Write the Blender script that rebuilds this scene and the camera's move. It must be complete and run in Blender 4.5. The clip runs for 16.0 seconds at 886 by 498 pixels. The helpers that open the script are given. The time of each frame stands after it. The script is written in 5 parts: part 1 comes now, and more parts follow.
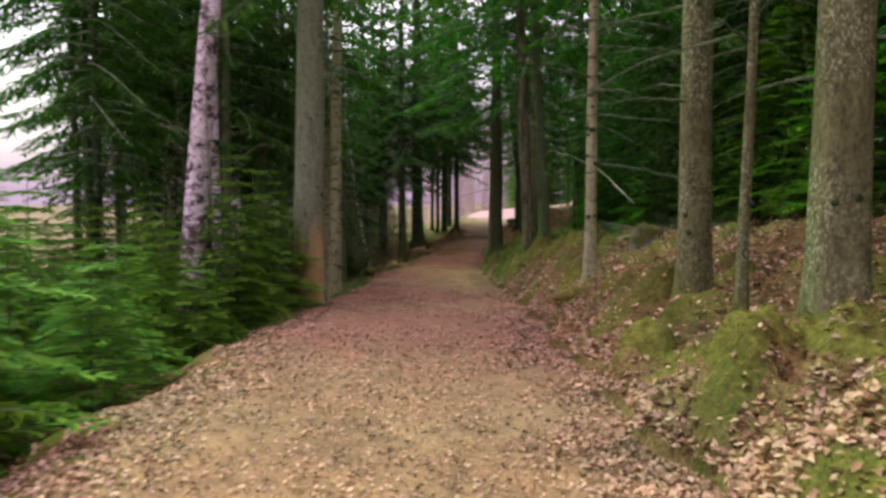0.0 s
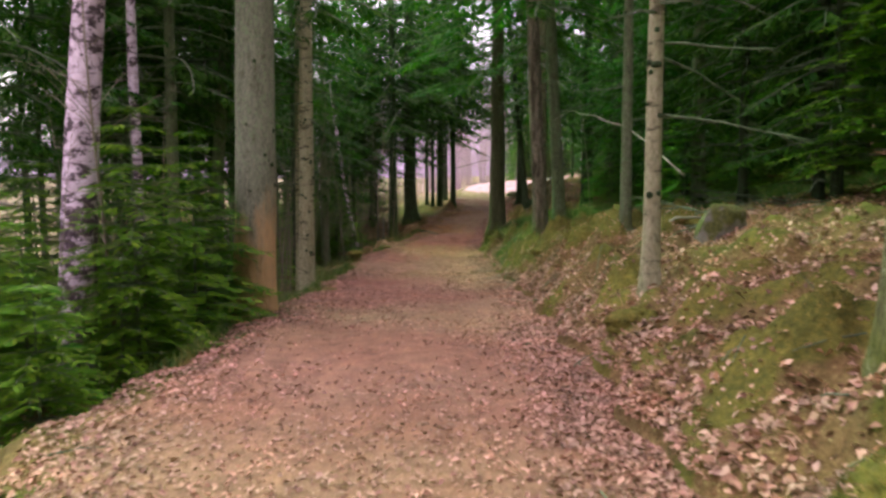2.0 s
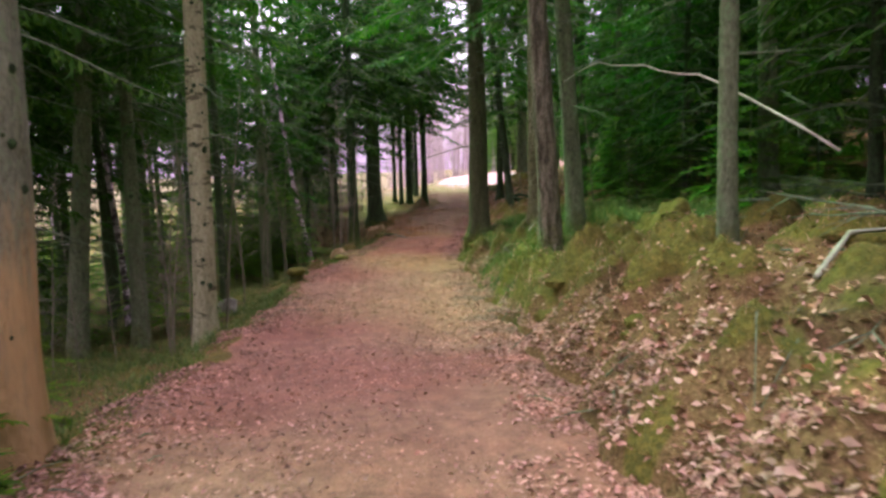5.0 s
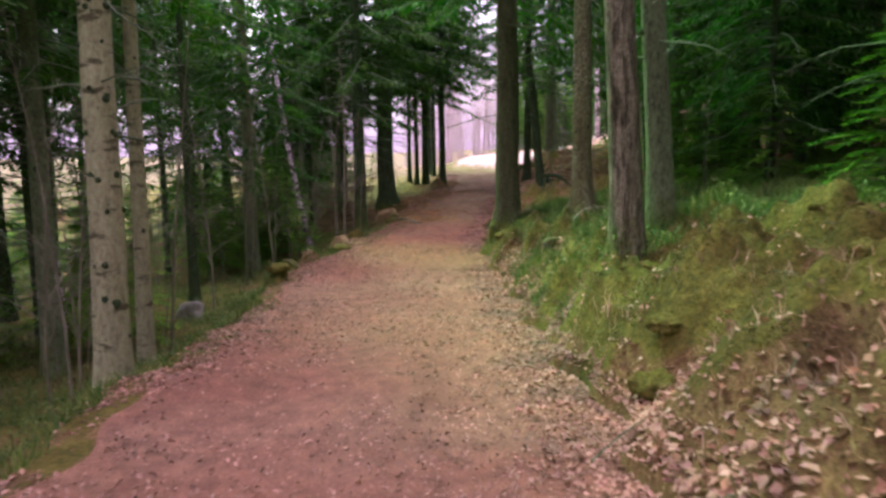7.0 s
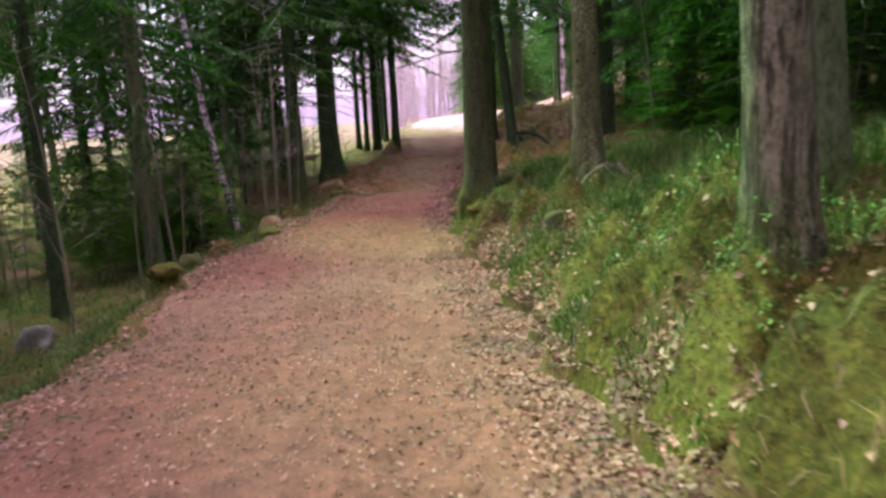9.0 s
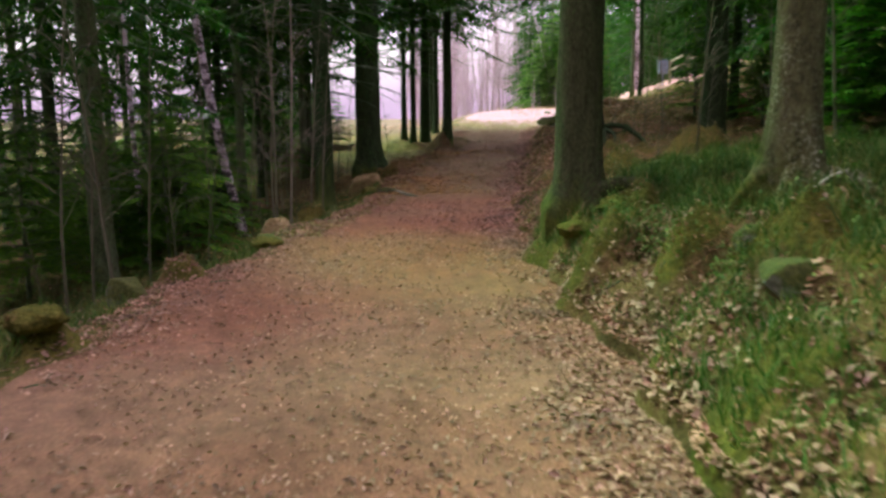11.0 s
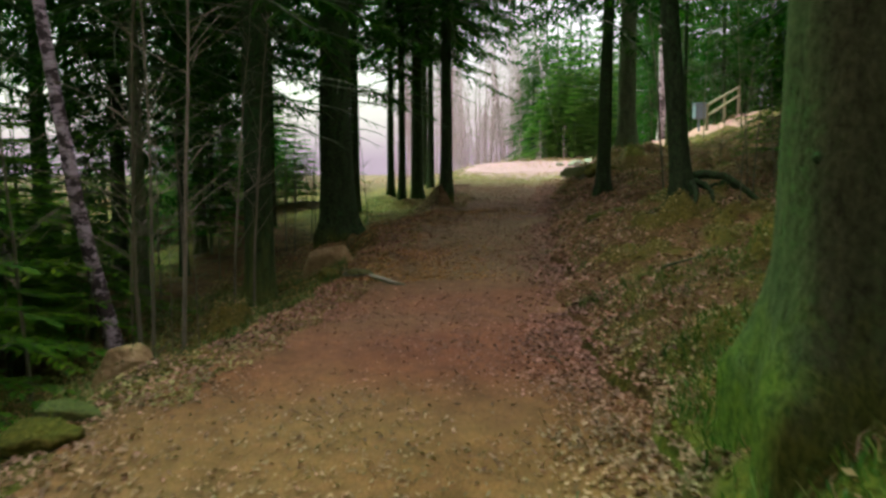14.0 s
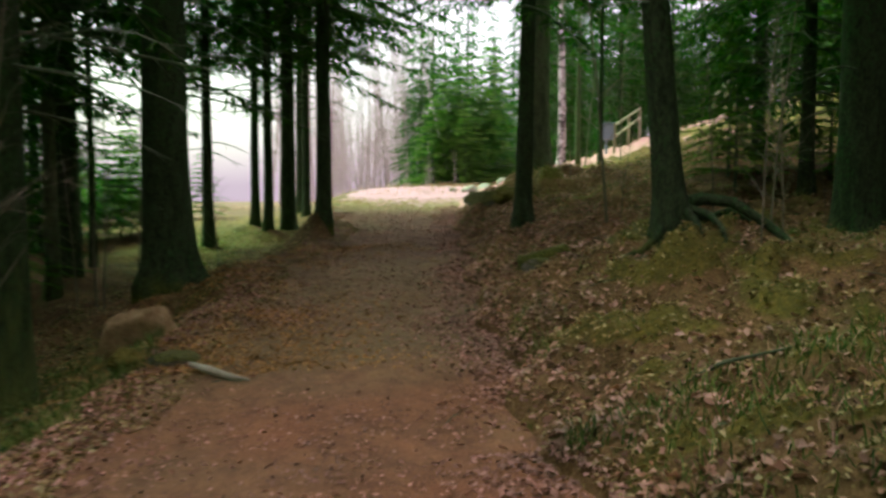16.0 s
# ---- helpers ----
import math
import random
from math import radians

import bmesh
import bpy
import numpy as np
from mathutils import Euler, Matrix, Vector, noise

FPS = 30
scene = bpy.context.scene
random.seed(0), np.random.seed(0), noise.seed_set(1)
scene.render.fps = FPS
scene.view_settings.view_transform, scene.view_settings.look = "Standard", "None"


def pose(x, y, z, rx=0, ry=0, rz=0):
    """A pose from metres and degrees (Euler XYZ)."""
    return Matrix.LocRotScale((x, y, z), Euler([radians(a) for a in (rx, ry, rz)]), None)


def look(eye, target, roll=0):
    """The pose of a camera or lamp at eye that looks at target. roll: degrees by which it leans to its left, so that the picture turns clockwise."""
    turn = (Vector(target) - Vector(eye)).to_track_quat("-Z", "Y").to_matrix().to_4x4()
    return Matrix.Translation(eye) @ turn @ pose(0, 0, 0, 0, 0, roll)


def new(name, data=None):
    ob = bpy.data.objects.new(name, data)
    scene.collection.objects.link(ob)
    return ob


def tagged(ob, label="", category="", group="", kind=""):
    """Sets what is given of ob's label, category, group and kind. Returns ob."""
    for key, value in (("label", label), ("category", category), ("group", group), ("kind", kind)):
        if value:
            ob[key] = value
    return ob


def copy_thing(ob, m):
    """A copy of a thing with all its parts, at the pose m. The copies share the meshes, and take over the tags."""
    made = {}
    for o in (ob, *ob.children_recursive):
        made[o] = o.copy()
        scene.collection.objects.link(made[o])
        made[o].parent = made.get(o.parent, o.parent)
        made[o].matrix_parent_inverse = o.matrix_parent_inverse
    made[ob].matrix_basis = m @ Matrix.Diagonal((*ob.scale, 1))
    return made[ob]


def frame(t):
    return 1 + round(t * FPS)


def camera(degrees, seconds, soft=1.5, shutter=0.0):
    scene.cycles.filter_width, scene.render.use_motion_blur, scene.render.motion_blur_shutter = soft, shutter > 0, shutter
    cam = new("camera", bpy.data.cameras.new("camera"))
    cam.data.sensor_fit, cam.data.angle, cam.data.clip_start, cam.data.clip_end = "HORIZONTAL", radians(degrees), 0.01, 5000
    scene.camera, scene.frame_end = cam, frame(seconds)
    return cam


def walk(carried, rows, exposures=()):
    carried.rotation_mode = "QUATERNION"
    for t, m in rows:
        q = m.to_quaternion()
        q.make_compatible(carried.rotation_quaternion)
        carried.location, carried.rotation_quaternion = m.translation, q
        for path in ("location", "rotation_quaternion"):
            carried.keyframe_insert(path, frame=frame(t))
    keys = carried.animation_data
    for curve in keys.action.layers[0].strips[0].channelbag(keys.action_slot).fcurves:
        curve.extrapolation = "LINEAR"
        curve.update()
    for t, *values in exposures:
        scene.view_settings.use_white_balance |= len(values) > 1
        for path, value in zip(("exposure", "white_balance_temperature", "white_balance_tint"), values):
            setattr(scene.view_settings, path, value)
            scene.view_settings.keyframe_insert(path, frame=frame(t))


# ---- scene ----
cam = camera(55.1, 16.0, soft=2.8, shutter=0.4)
METRES, EYE, TILT, LEAN, TURN = 30.0, 1.55, -4.0, 0.0, 0.0
ROWS = [
    (0.0, 0.0, 0.0, 0.0, 0.0, 0.0, -0.0),
    (0.5, 0.0008, 0.0282, 0.0015, -2.21, -0.49, 0.66),
    (1.0, 0.0012, 0.056, 0.0032, -2.69, -1.46, 0.19),
    (1.5, 0.0012, 0.0833, 0.005, -2.45, -1.91, -1.36),
    (2.0, 0.0015, 0.1108, 0.006, -0.24, -1.86, 0.26),
    (2.5, 0.0017, 0.1382, 0.0079, -0.66, -0.49, 0.76),
    (3.0, 0.002, 0.1662, 0.0095, -0.3, -0.33, 0.87),
    (3.5, 0.0033, 0.1956, 0.0106, 0.62, -1.46, 1.19),
    (4.0, 0.0049, 0.2262, 0.0115, -2.01, -1.67, 1.29),
    (6.5, 0.0076, 0.3728, 0.0151, -1.77, -3.53, 2.06),
    (7.0, 0.0088, 0.4045, 0.015, -0.81, -3.57, 1.0),
    (7.5, 0.0096, 0.4368, 0.0151, -2.41, -3.73, 2.38),
    (8.0, 0.0106, 0.4701, 0.0139, -2.71, -5.04, 1.64),
    (8.5, 0.0108, 0.5028, 0.0132, -1.73, -6.28, 2.62),
    (9.0, 0.0118, 0.5368, 0.0121, -3.77, -5.79, 3.29),
    (11.5, 0.0096, 0.7145, 0.0097, -0.13, -5.75, 0.03),
    (12.0, 0.0095, 0.7462, 0.0098, 0.39, -5.08, 0.41),
    (12.5, 0.0094, 0.7785, 0.0108, 1.43, -4.84, 0.26),
    (13.0, 0.0093, 0.8098, 0.0126, 1.64, -2.92, 0.45),
    (13.5, 0.0086, 0.8416, 0.014, -1.89, -2.38, 1.07),
    (14.0, 0.009, 0.8738, 0.0152, -1.15, -2.03, 0.27),
    (14.5, 0.0093, 0.9053, 0.0171, -3.5, -1.11, 0.49),
    (15.0, 0.0103, 0.9362, 0.0185, -4.42, -0.41, 0.2),
    (15.5, 0.0115, 0.9678, 0.0202, -5.01, 0.28, 0.86),
    (16.0, 0.0142, 0.9989, 0.0209, -9.09, -0.27, 0.49),
]
walk(cam, [(t, pose(0, 0, EYE, TILT, LEAN, TURN) @ pose(METRES * x, METRES * y, METRES * z, 90 + pitch, roll, yaw)) for t, x, y, z, yaw, pitch, roll in ROWS],
     [(0.0, 1.65, 6900, -82), (2.0, 2.05, 6800, -82), (4.0, 2.35, 6400, -78), (6.5, 2.45, 6100, -74), (9.0, 2.45, 5800, -70), (11.5, 1.9, 6600, -88), (14.0, 1.65, 7300, -104), (16.0, 1.8, 7300, -104)])

# ---- light: an overcast spring day ----
world = bpy.data.worlds.new("world")
scene.world = world
world.use_nodes = True
wn = world.node_tree
wn.nodes.clear()
sky = wn.nodes.new("ShaderNodeTexSky")
sky.sky_type = "NISHITA"
sky.sun_disc = False
sky.sun_elevation = radians(38)
sky.sun_rotation = radians(-20)
sky.air_density, sky.dust_density = 1.0, 5.0
# a cloud layer three times as bright overhead as at the horizon
dome = wn.nodes.new("ShaderNodeTexCoord")
split = wn.nodes.new("ShaderNodeSeparateXYZ")
rise = wn.nodes.new("ShaderNodeMapRange")
rise.inputs[1].default_value, rise.inputs[2].default_value = 0.0, 1.0
rise.inputs[3].default_value, rise.inputs[4].default_value = 0.42, 3.4
wn.links.new(dome.outputs["Generated"], split.inputs[0])
wn.links.new(split.outputs[2], rise.inputs[0])
layer = wn.nodes.new("ShaderNodeVectorMath")
layer.operation = "SCALE"
layer.inputs[0].default_value = (4.5, 1.86, 5.05)
wn.links.new(rise.outputs[0], layer.inputs[3])
cloud = wn.nodes.new("ShaderNodeMix")
cloud.data_type = "RGBA"
cloud.inputs[0].default_value = 0.88
wn.links.new(layer.outputs[0], cloud.inputs[7])
bg = wn.nodes.new("ShaderNodeBackground")
bg.inputs[1].default_value = 0.15
wo = wn.nodes.new("ShaderNodeOutputWorld")
wn.links.new(sky.outputs[0], cloud.inputs[6])
wn.links.new(cloud.outputs[2], bg.inputs[0])
wn.links.new(bg.outputs[0], wo.inputs[0])
sun = new("sun", bpy.data.lights.new("sun", "SUN"))
sun.data.energy, sun.data.angle, sun.data.color = 1.9, radians(20), (1.0, 0.94, 0.84)
sun.matrix_world = look((-14, 40, 32), (0, 20, 0))

# ---- materials ----


class Nodes:
    """Short writing for a node material."""

    def __init__(self, name, rough=0.9, spec=0.2):
        self.mat = bpy.data.materials.new(name)
        self.mat.use_nodes = True
        self.tree = self.mat.node_tree
        self.bsdf = self.tree.nodes["Principled BSDF"]
        self.out = self.tree.nodes["Material Output"]
        self.bsdf.inputs["Roughness"].default_value = rough
        self.bsdf.inputs["Specular IOR Level"].default_value = spec
        self.coord = self.add("ShaderNodeTexCoord").outputs["Object"]

    def add(self, kind):
        return self.tree.nodes.new(kind)

    def link(self, a, b):
        self.tree.links.new(a, b)

    def mapped(self, scale):
        m = self.add("ShaderNodeMapping")
        m.inputs["Scale"].default_value = scale
        self.link(self.coord, m.inputs[0])
        return m.outputs[0]

    def noise(self, scale, detail=5, stretch=None, rough=0.6):
        n = self.add("ShaderNodeTexNoise")
        n.inputs["Scale"].default_value = scale
        n.inputs["Detail"].default_value = detail
        n.inputs["Roughness"].default_value = rough
        self.link(self.mapped(stretch) if stretch else self.coord, n.inputs["Vector"])
        return n.outputs["Fac"]

    def voronoi(self, scale, stretch=None, feature="F1"):
        n = self.add("ShaderNodeTexVoronoi")
        n.feature = feature
        n.inputs["Scale"].default_value = scale
        self.link(self.mapped(stretch) if stretch else self.coord, n.inputs["Vector"])
        return n.outputs["Distance"]

    def ramp(self, fac, *stops):
        r = self.add("ShaderNodeValToRGB")
        els = r.color_ramp.elements
        while len(els) < len(stops):
            els.new(0.5)
        for e, (p, c) in zip(els, stops):
            e.position = p
            e.color = (*c, 1) if len(c) == 3 else c
        self.link(fac, r.inputs[0])
        return r.outputs[0]

    def mix(self, fac, a, b, mode="MIX"):
        m = self.add("ShaderNodeMix")
        m.data_type, m.blend_type = "RGBA", mode
        for src, k in ((fac, 0), (a, 6), (b, 7)):
            if isinstance(src, (int, float)):
                m.inputs[k].default_value = src
            elif isinstance(src, tuple):
                m.inputs[k].default_value = (*src, 1)
            else:
                self.link(src, m.inputs[k])
        return m.outputs[2]

    def step(self, fac, lo, hi):
        m = self.add("ShaderNodeMapRange")
        m.inputs[1].default_value, m.inputs[2].default_value = lo, hi
        self.link(fac, m.inputs[0])
        return m.outputs[0]

    def math(self, op, a, b):
        m = self.add("ShaderNodeMath")
        m.operation = op
        for src, k in ((a, 0), (b, 1)):
            if isinstance(src, (int, float)):
                m.inputs[k].default_value = src
            else:
                self.link(src, m.inputs[k])
        return m.outputs[0]

    def height(self):
        s = self.add("ShaderNodeSeparateXYZ")
        self.link(self.coord, s.inputs[0])
        return s.outputs[2]

    def island(self):
        return self.add("ShaderNodeNewGeometry").outputs["Random Per Island"]

    def thing(self):
        return self.add("ShaderNodeObjectInfo").outputs["Random"]

    def finish(self, colour, bump=None, strength=0.5, distance=0.02):
        if isinstance(colour, tuple):
            self.bsdf.inputs["Base Color"].default_value = (*colour, 1)
        else:
            self.link(colour, self.bsdf.inputs["Base Color"])
        if bump is not None:
            b = self.add("ShaderNodeBump")
            b.inputs["Strength"].default_value = strength
            b.inputs["Distance"].default_value = distance
            self.link(bump, b.inputs["Height"])
            self.link(b.outputs[0], self.bsdf.inputs["Normal"])
        return self.mat

    def leafy(self, colour, share=0.35):
        """Thin leaves: some of the light goes through."""
        self.link(colour, self.bsdf.inputs["Base Color"])
        t = self.add("ShaderNodeBsdfTranslucent")
        self.link(colour, t.inputs[0])
        m = self.add("ShaderNodeMixShader")
        m.inputs[0].default_value = share
        self.link(self.bsdf.outputs[0], m.inputs[1])
        self.link(t.outputs[0], m.inputs[2])
        self.link(m.outputs[0], self.out.inputs[0])
        return self.mat


def bark(name, dark, mid, pale, lichen, rub=None, rub_top=1.4, scale=1.0, moss=0.12, rings=False, fleck=24, furrow=False):
    n = Nodes(name, 0.95, 0.1)
    fine = n.noise(38 * scale, 7, (1, 1, 0.55), 0.7)
    ridges = n.noise(13 * scale, 5, (1, 1, 0.28), 0.65)
    large = n.noise(1.7, 4, (1, 1, 0.6))
    spots = n.noise(fleck, 4, (1, 1, 0.8), 0.65)
    c = n.ramp(n.math("ADD", n.math("MULTIPLY", fine, 0.6), n.math("MULTIPLY", ridges, 0.4)), (0.36, dark), (0.5, mid), (0.66, pale))
    c = n.mix(n.math("MULTIPLY", n.step(large, 0.38, 0.62), n.step(spots, 0.52, 0.6)), c, lichen)
    c = n.mix(0.5, c, n.mix(n.thing(), (0.7, 0.7, 0.7), (1.0, 1.0, 1.0)), "MULTIPLY")
    if furrow:
        cracks = n.step(n.noise(24, 4, (1.0, 1.0, 0.13), 0.6), 0.49, 0.4)
        c = n.mix(n.math("MULTIPLY", cracks, 0.6), c, dark)
    if rings:
        scars = n.noise(3.2, 4, (1.1, 1.1, 3.6), 0.6)
        c = n.mix(n.step(scars, 0.57, 0.64), c, tuple(0.8 * v for v in dark))
    if rub:
        edge = n.math("ADD", n.math("ADD", n.height(), n.math("MULTIPLY", n.noise(2.6, 6, (2.2, 2.2, 0.5), 0.7), 3.2)), -0.85)
        worn = n.mix(n.noise(22, 5, (1, 1, 0.3)), rub, tuple(v * 0.6 for v in rub))
        c = n.mix(n.step(edge, rub_top + 1.1, rub_top + 0.3), c, worn)
    else:
        foot = n.math("ADD", n.height(), n.math("MULTIPLY", n.noise(4.0, 5), 1.4))
        c = n.mix(n.step(foot, moss + 0.85, moss + 0.45), c, n.ramp(fine, (0.35, (0.04, 0.06, 0.01)), (0.6, (0.125, 0.15, 0.028))))
    relief = n.math("ADD", n.math("MULTIPLY", ridges, 0.9), n.math("MULTIPLY", fine, 0.6))
    if furrow:
        relief = n.math("ADD", relief, n.math("MULTIPLY", cracks, -1.3))
    return n.finish(c, relief, 1.0, 0.04)


BARK_GREY = bark("bark_spruce_grey", (0.039, 0.052, 0.02134), (0.116, 0.150, 0.06596), (0.200, 0.250, 0.1164), (0.144, 0.230, 0.08245))
BARK_RUBBED = bark("bark_spruce_rubbed", (0.074, 0.085, 0.04365), (0.186, 0.222, 0.1183), (0.279, 0.340, 0.1843), (0.205, 0.300, 0.1261), (0.465, 0.370, 0.1455), 1.1)
BARK_PALE = bark("bark_spruce_pale", (0.112, 0.120, 0.05335), (0.288, 0.315, 0.1503), (0.419, 0.460, 0.2328), (0.298, 0.360, 0.16), moss=-0.2, rings=True)
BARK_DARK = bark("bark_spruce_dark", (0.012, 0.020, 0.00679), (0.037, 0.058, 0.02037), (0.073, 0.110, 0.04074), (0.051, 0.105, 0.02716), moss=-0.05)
BARK_LICHEN = bark("bark_lichen", (0.036, 0.039, 0.01387), (0.113, 0.124, 0.04753), (0.197, 0.227, 0.08662), (0.391, 0.460, 0.2522), scale=0.8, fleck=46)
BARK_MOSS = bark("bark_moss_grown", (0.025, 0.030, 0.01164), (0.074, 0.088, 0.03589), (0.130, 0.152, 0.06596), (0.093, 0.140, 0.04365), moss=0.12)
BARK_RIDGED = bark("bark_ridged_brown", (0.047, 0.050, 0.02328), (0.167, 0.172, 0.08924), (0.307, 0.310, 0.1697), (0.298, 0.330, 0.194), scale=1.0, fleck=60, furrow=True)
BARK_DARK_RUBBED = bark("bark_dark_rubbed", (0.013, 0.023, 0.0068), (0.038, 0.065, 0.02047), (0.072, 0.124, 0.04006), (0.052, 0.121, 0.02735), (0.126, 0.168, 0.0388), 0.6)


def birch_bark():
    n = Nodes("birch_bark", 0.75, 0.2)
    patch = n.noise(4.6, 4, (1.2, 1.2, 0.8), 0.65)
    lines = n.noise(6, 4, (0.8, 0.8, 7.0))
    low = n.step(n.height(), 3.2, 0.2)
    c = n.ramp(n.noise(12, 4), (0.3, (0.31, 0.29, 0.25)), (0.7, (0.56, 0.54, 0.48)))
    c = n.mix(n.step(lines, 0.56, 0.66), c, (0.12, 0.10, 0.095))
    rough = n.noise(8, 6, (0.8, 0.8, 1.3), 0.72)
    worn = n.math("ADD", n.math("MULTIPLY", rough, 0.65), n.math("MULTIPLY", patch, 0.35))
    dark = n.step(n.math("ADD", worn, n.math("MULTIPLY", low, 0.035)), 0.51, 0.54)
    c = n.mix(dark, c, n.ramp(n.noise(40, 3), (0.3, (0.02, 0.018, 0.014)), (0.7, (0.09, 0.08, 0.065))))
    return n.finish(c, n.math("MULTIPLY", dark, -1.0), 0.6, 0.02)


BIRCH = birch_bark()


def needles(name, a, b, c):
    n = Nodes(name, 0.7, 0.12)
    col = n.ramp(n.island(), (0.0, a), (0.6, b), (1.0, c))
    col = n.mix(0.55, col, n.ramp(n.thing(), (0, (0.6, 0.7, 0.6)), (1, (1.1, 1.05, 0.9))), "MULTIPLY")
    return n.leafy(col, 0.42)


NEEDLES = needles("spruce_needles", (0.02, 0.062, 0.005), (0.048, 0.117, 0.01), (0.092, 0.178, 0.018))
NEEDLES_YOUNG = needles("young_needles", (0.058, 0.14, 0.008), (0.11, 0.225, 0.014), (0.175, 0.3, 0.022))
# young needles in a lighter colour, with the open sky's light painted in
NEEDLES_OPEN_LIT = needles("sky_lit_young_needles", (0.11, 0.2, 0.03), (0.17, 0.29, 0.045), (0.24, 0.35, 0.07))


def twig_bark():
    n = Nodes("dead_twigs", 0.9, 0.1)
    c = n.ramp(n.noise(9, 4), (0.3, (0.0459, 0.06, 0.0287)), (0.7, (0.144, 0.2, 0.0952)))
    return n.finish(c)


TWIG = twig_bark()


def stem_bark(name, a, b):
    n = Nodes(name, 0.85, 0.15)
    c = n.ramp(n.noise(7, 5, (1, 1, 0.4)), (0.3, a), (0.7, b))
    c = n.mix(0.5, c, n.mix(n.thing(), (0.492, 0.6, 0.45), (1.1, 1.1, 1.1)), "MULTIPLY")
    return n.finish(c)


STEM = stem_bark("sapling_bark", (0.085, 0.09, 0.05), (0.24, 0.24, 0.14))
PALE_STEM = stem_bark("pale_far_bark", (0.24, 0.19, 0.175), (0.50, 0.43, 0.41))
DEAD_WOOD = stem_bark("bleached_wood", (0.23, 0.24, 0.143), (0.426, 0.47, 0.292))
RAIL_WOOD = stem_bark("weathered_rail_wood", (0.148, 0.144, 0.0768), (0.271, 0.276, 0.157))


def road_earth():
    n = Nodes("road_earth", 0.95, 0.15)
    grit = n.noise(60, 6, None, 0.7)
    patches = n.noise(0.55, 5)
    bits = n.voronoi(34)
    c = n.ramp(grit, (0.3, (0.094, 0.057, 0.0285)), (0.55, (0.210, 0.132, 0.070)), (0.8, (0.335, 0.234, 0.132)))
    c = n.mix(n.step(patches, 0.42, 0.62), c, n.ramp(grit, (0.3, (0.125, 0.085, 0.04224)), (0.7, (0.276, 0.202, 0.1075))))
    c = n.mix(n.step(bits, 0.16, 0.08), c, n.ramp(n.noise(23, 2), (0.35, (0.134, 0.090, 0.0432)), (0.65, (0.351, 0.270, 0.1603))))
    damp = n.noise(1.6, 6, (1.0, 0.35, 1.0), 0.7)
    c = n.mix(n.math("MULTIPLY", n.step(damp, 0.5, 0.68), 0.55), c, n.mix(0.5, c, (0.042, 0.032, 0.0144)))
    clods = n.noise(6.5, 6, (1.0, 0.7, 1.0), 0.75)
    c = n.mix(0.8, c, n.ramp(clods, (0.32, (0.5, 0.5, 0.5)), (0.5, (0.95, 0.95, 0.95)), (0.68, (1.35, 1.3, 1.25))), "MULTIPLY")
    place_at = n.add("ShaderNodeSeparateXYZ")
    n.link(n.add("ShaderNodeNewGeometry").outputs["Position"], place_at.inputs[0])
    along = n.math("ADD", place_at.outputs[1], n.math("MULTIPLY", n.noise(0.5, 4), 8.0))
    rosy = n.math("MULTIPLY", n.step(along, 17.5, 22.5), n.step(along, 35.5, 31.0))
    c = n.mix(rosy, c, n.mix(1.0, c, (1.05, 0.93, 1.0), "MULTIPLY"))
    c = n.mix(n.step(along, 30.0, 34.0), c, n.mix(1.0, c, (0.95, 0.82, 0.66), "MULTIPLY"))
    c = n.mix(n.step(along, 37.0, 41.0), c, n.mix(1.0, c, (0.86, 1.2, 1.12), "MULTIPLY"))
    relief = n.math("ADD", n.math("MULTIPLY", grit, 0.5), n.math("MULTIPLY", clods, 1.6))
    return n.finish(c, relief, 0.7, 0.03)


ROAD = road_earth()


def forest_floor():
    n = Nodes("forest_floor", 0.95, 0.1)
    big = n.noise(0.45, 5)
    mid = n.noise(2.2, 5)
    fine = n.noise(38, 6, None, 0.7)
    specks = n.voronoi(30)
    litter = n.ramp(fine, (0.28, (0.041, 0.030, 0.01056)), (0.5, (0.133, 0.100, 0.03648)), (0.75, (0.248, 0.200, 0.0816)))
    litter = n.mix(n.step(specks, 0.24, 0.12), litter, n.ramp(n.noise(17, 2), (0.35, (0.141, 0.110, 0.03014)), (0.65, (0.309, 0.300, 0.1152))))
    moss = n.ramp(n.noise(26, 5, None, 0.7), (0.3, (0.04, 0.05, 0.01)), (0.55, (0.12, 0.12, 0.024)), (0.8, (0.235, 0.208, 0.046)))
    grown = n.add("ShaderNodeAttribute")
    grown.attribute_name = "moss_cover"
    where = n.math("ADD", grown.outputs["Fac"], n.math("MULTIPLY", n.math("ADD", mid, n.math("MULTIPLY", big, 0.6)), 0.5))
    damp = n.ramp(n.noise(1.4, 5, None, 0.65), (0.36, (0.5, 0.55, 0.5)), (0.62, (1.1, 1.08, 1.0)))
    c = n.mix(0.9, n.mix(n.step(where, 0.42, 0.5), litter, moss), damp, "MULTIPLY")
    relief = n.math("ADD", n.math("MULTIPLY", fine, 0.4), n.noise(9, 5))
    return n.finish(c, relief, 0.9, 0.05)


FLOOR = forest_floor()


def open_land():
    n = Nodes("dry_grass_land", 0.95, 0.1)
    c = n.ramp(n.noise(0.8, 8, None, 0.7), (0.3, (0.17, 0.095, 0.075)), (0.5, (0.31, 0.19, 0.17)), (0.72, (0.19, 0.13, 0.085)))
    return n.finish(c, n.noise(10, 5), 0.6, 0.06)


OPEN = open_land()


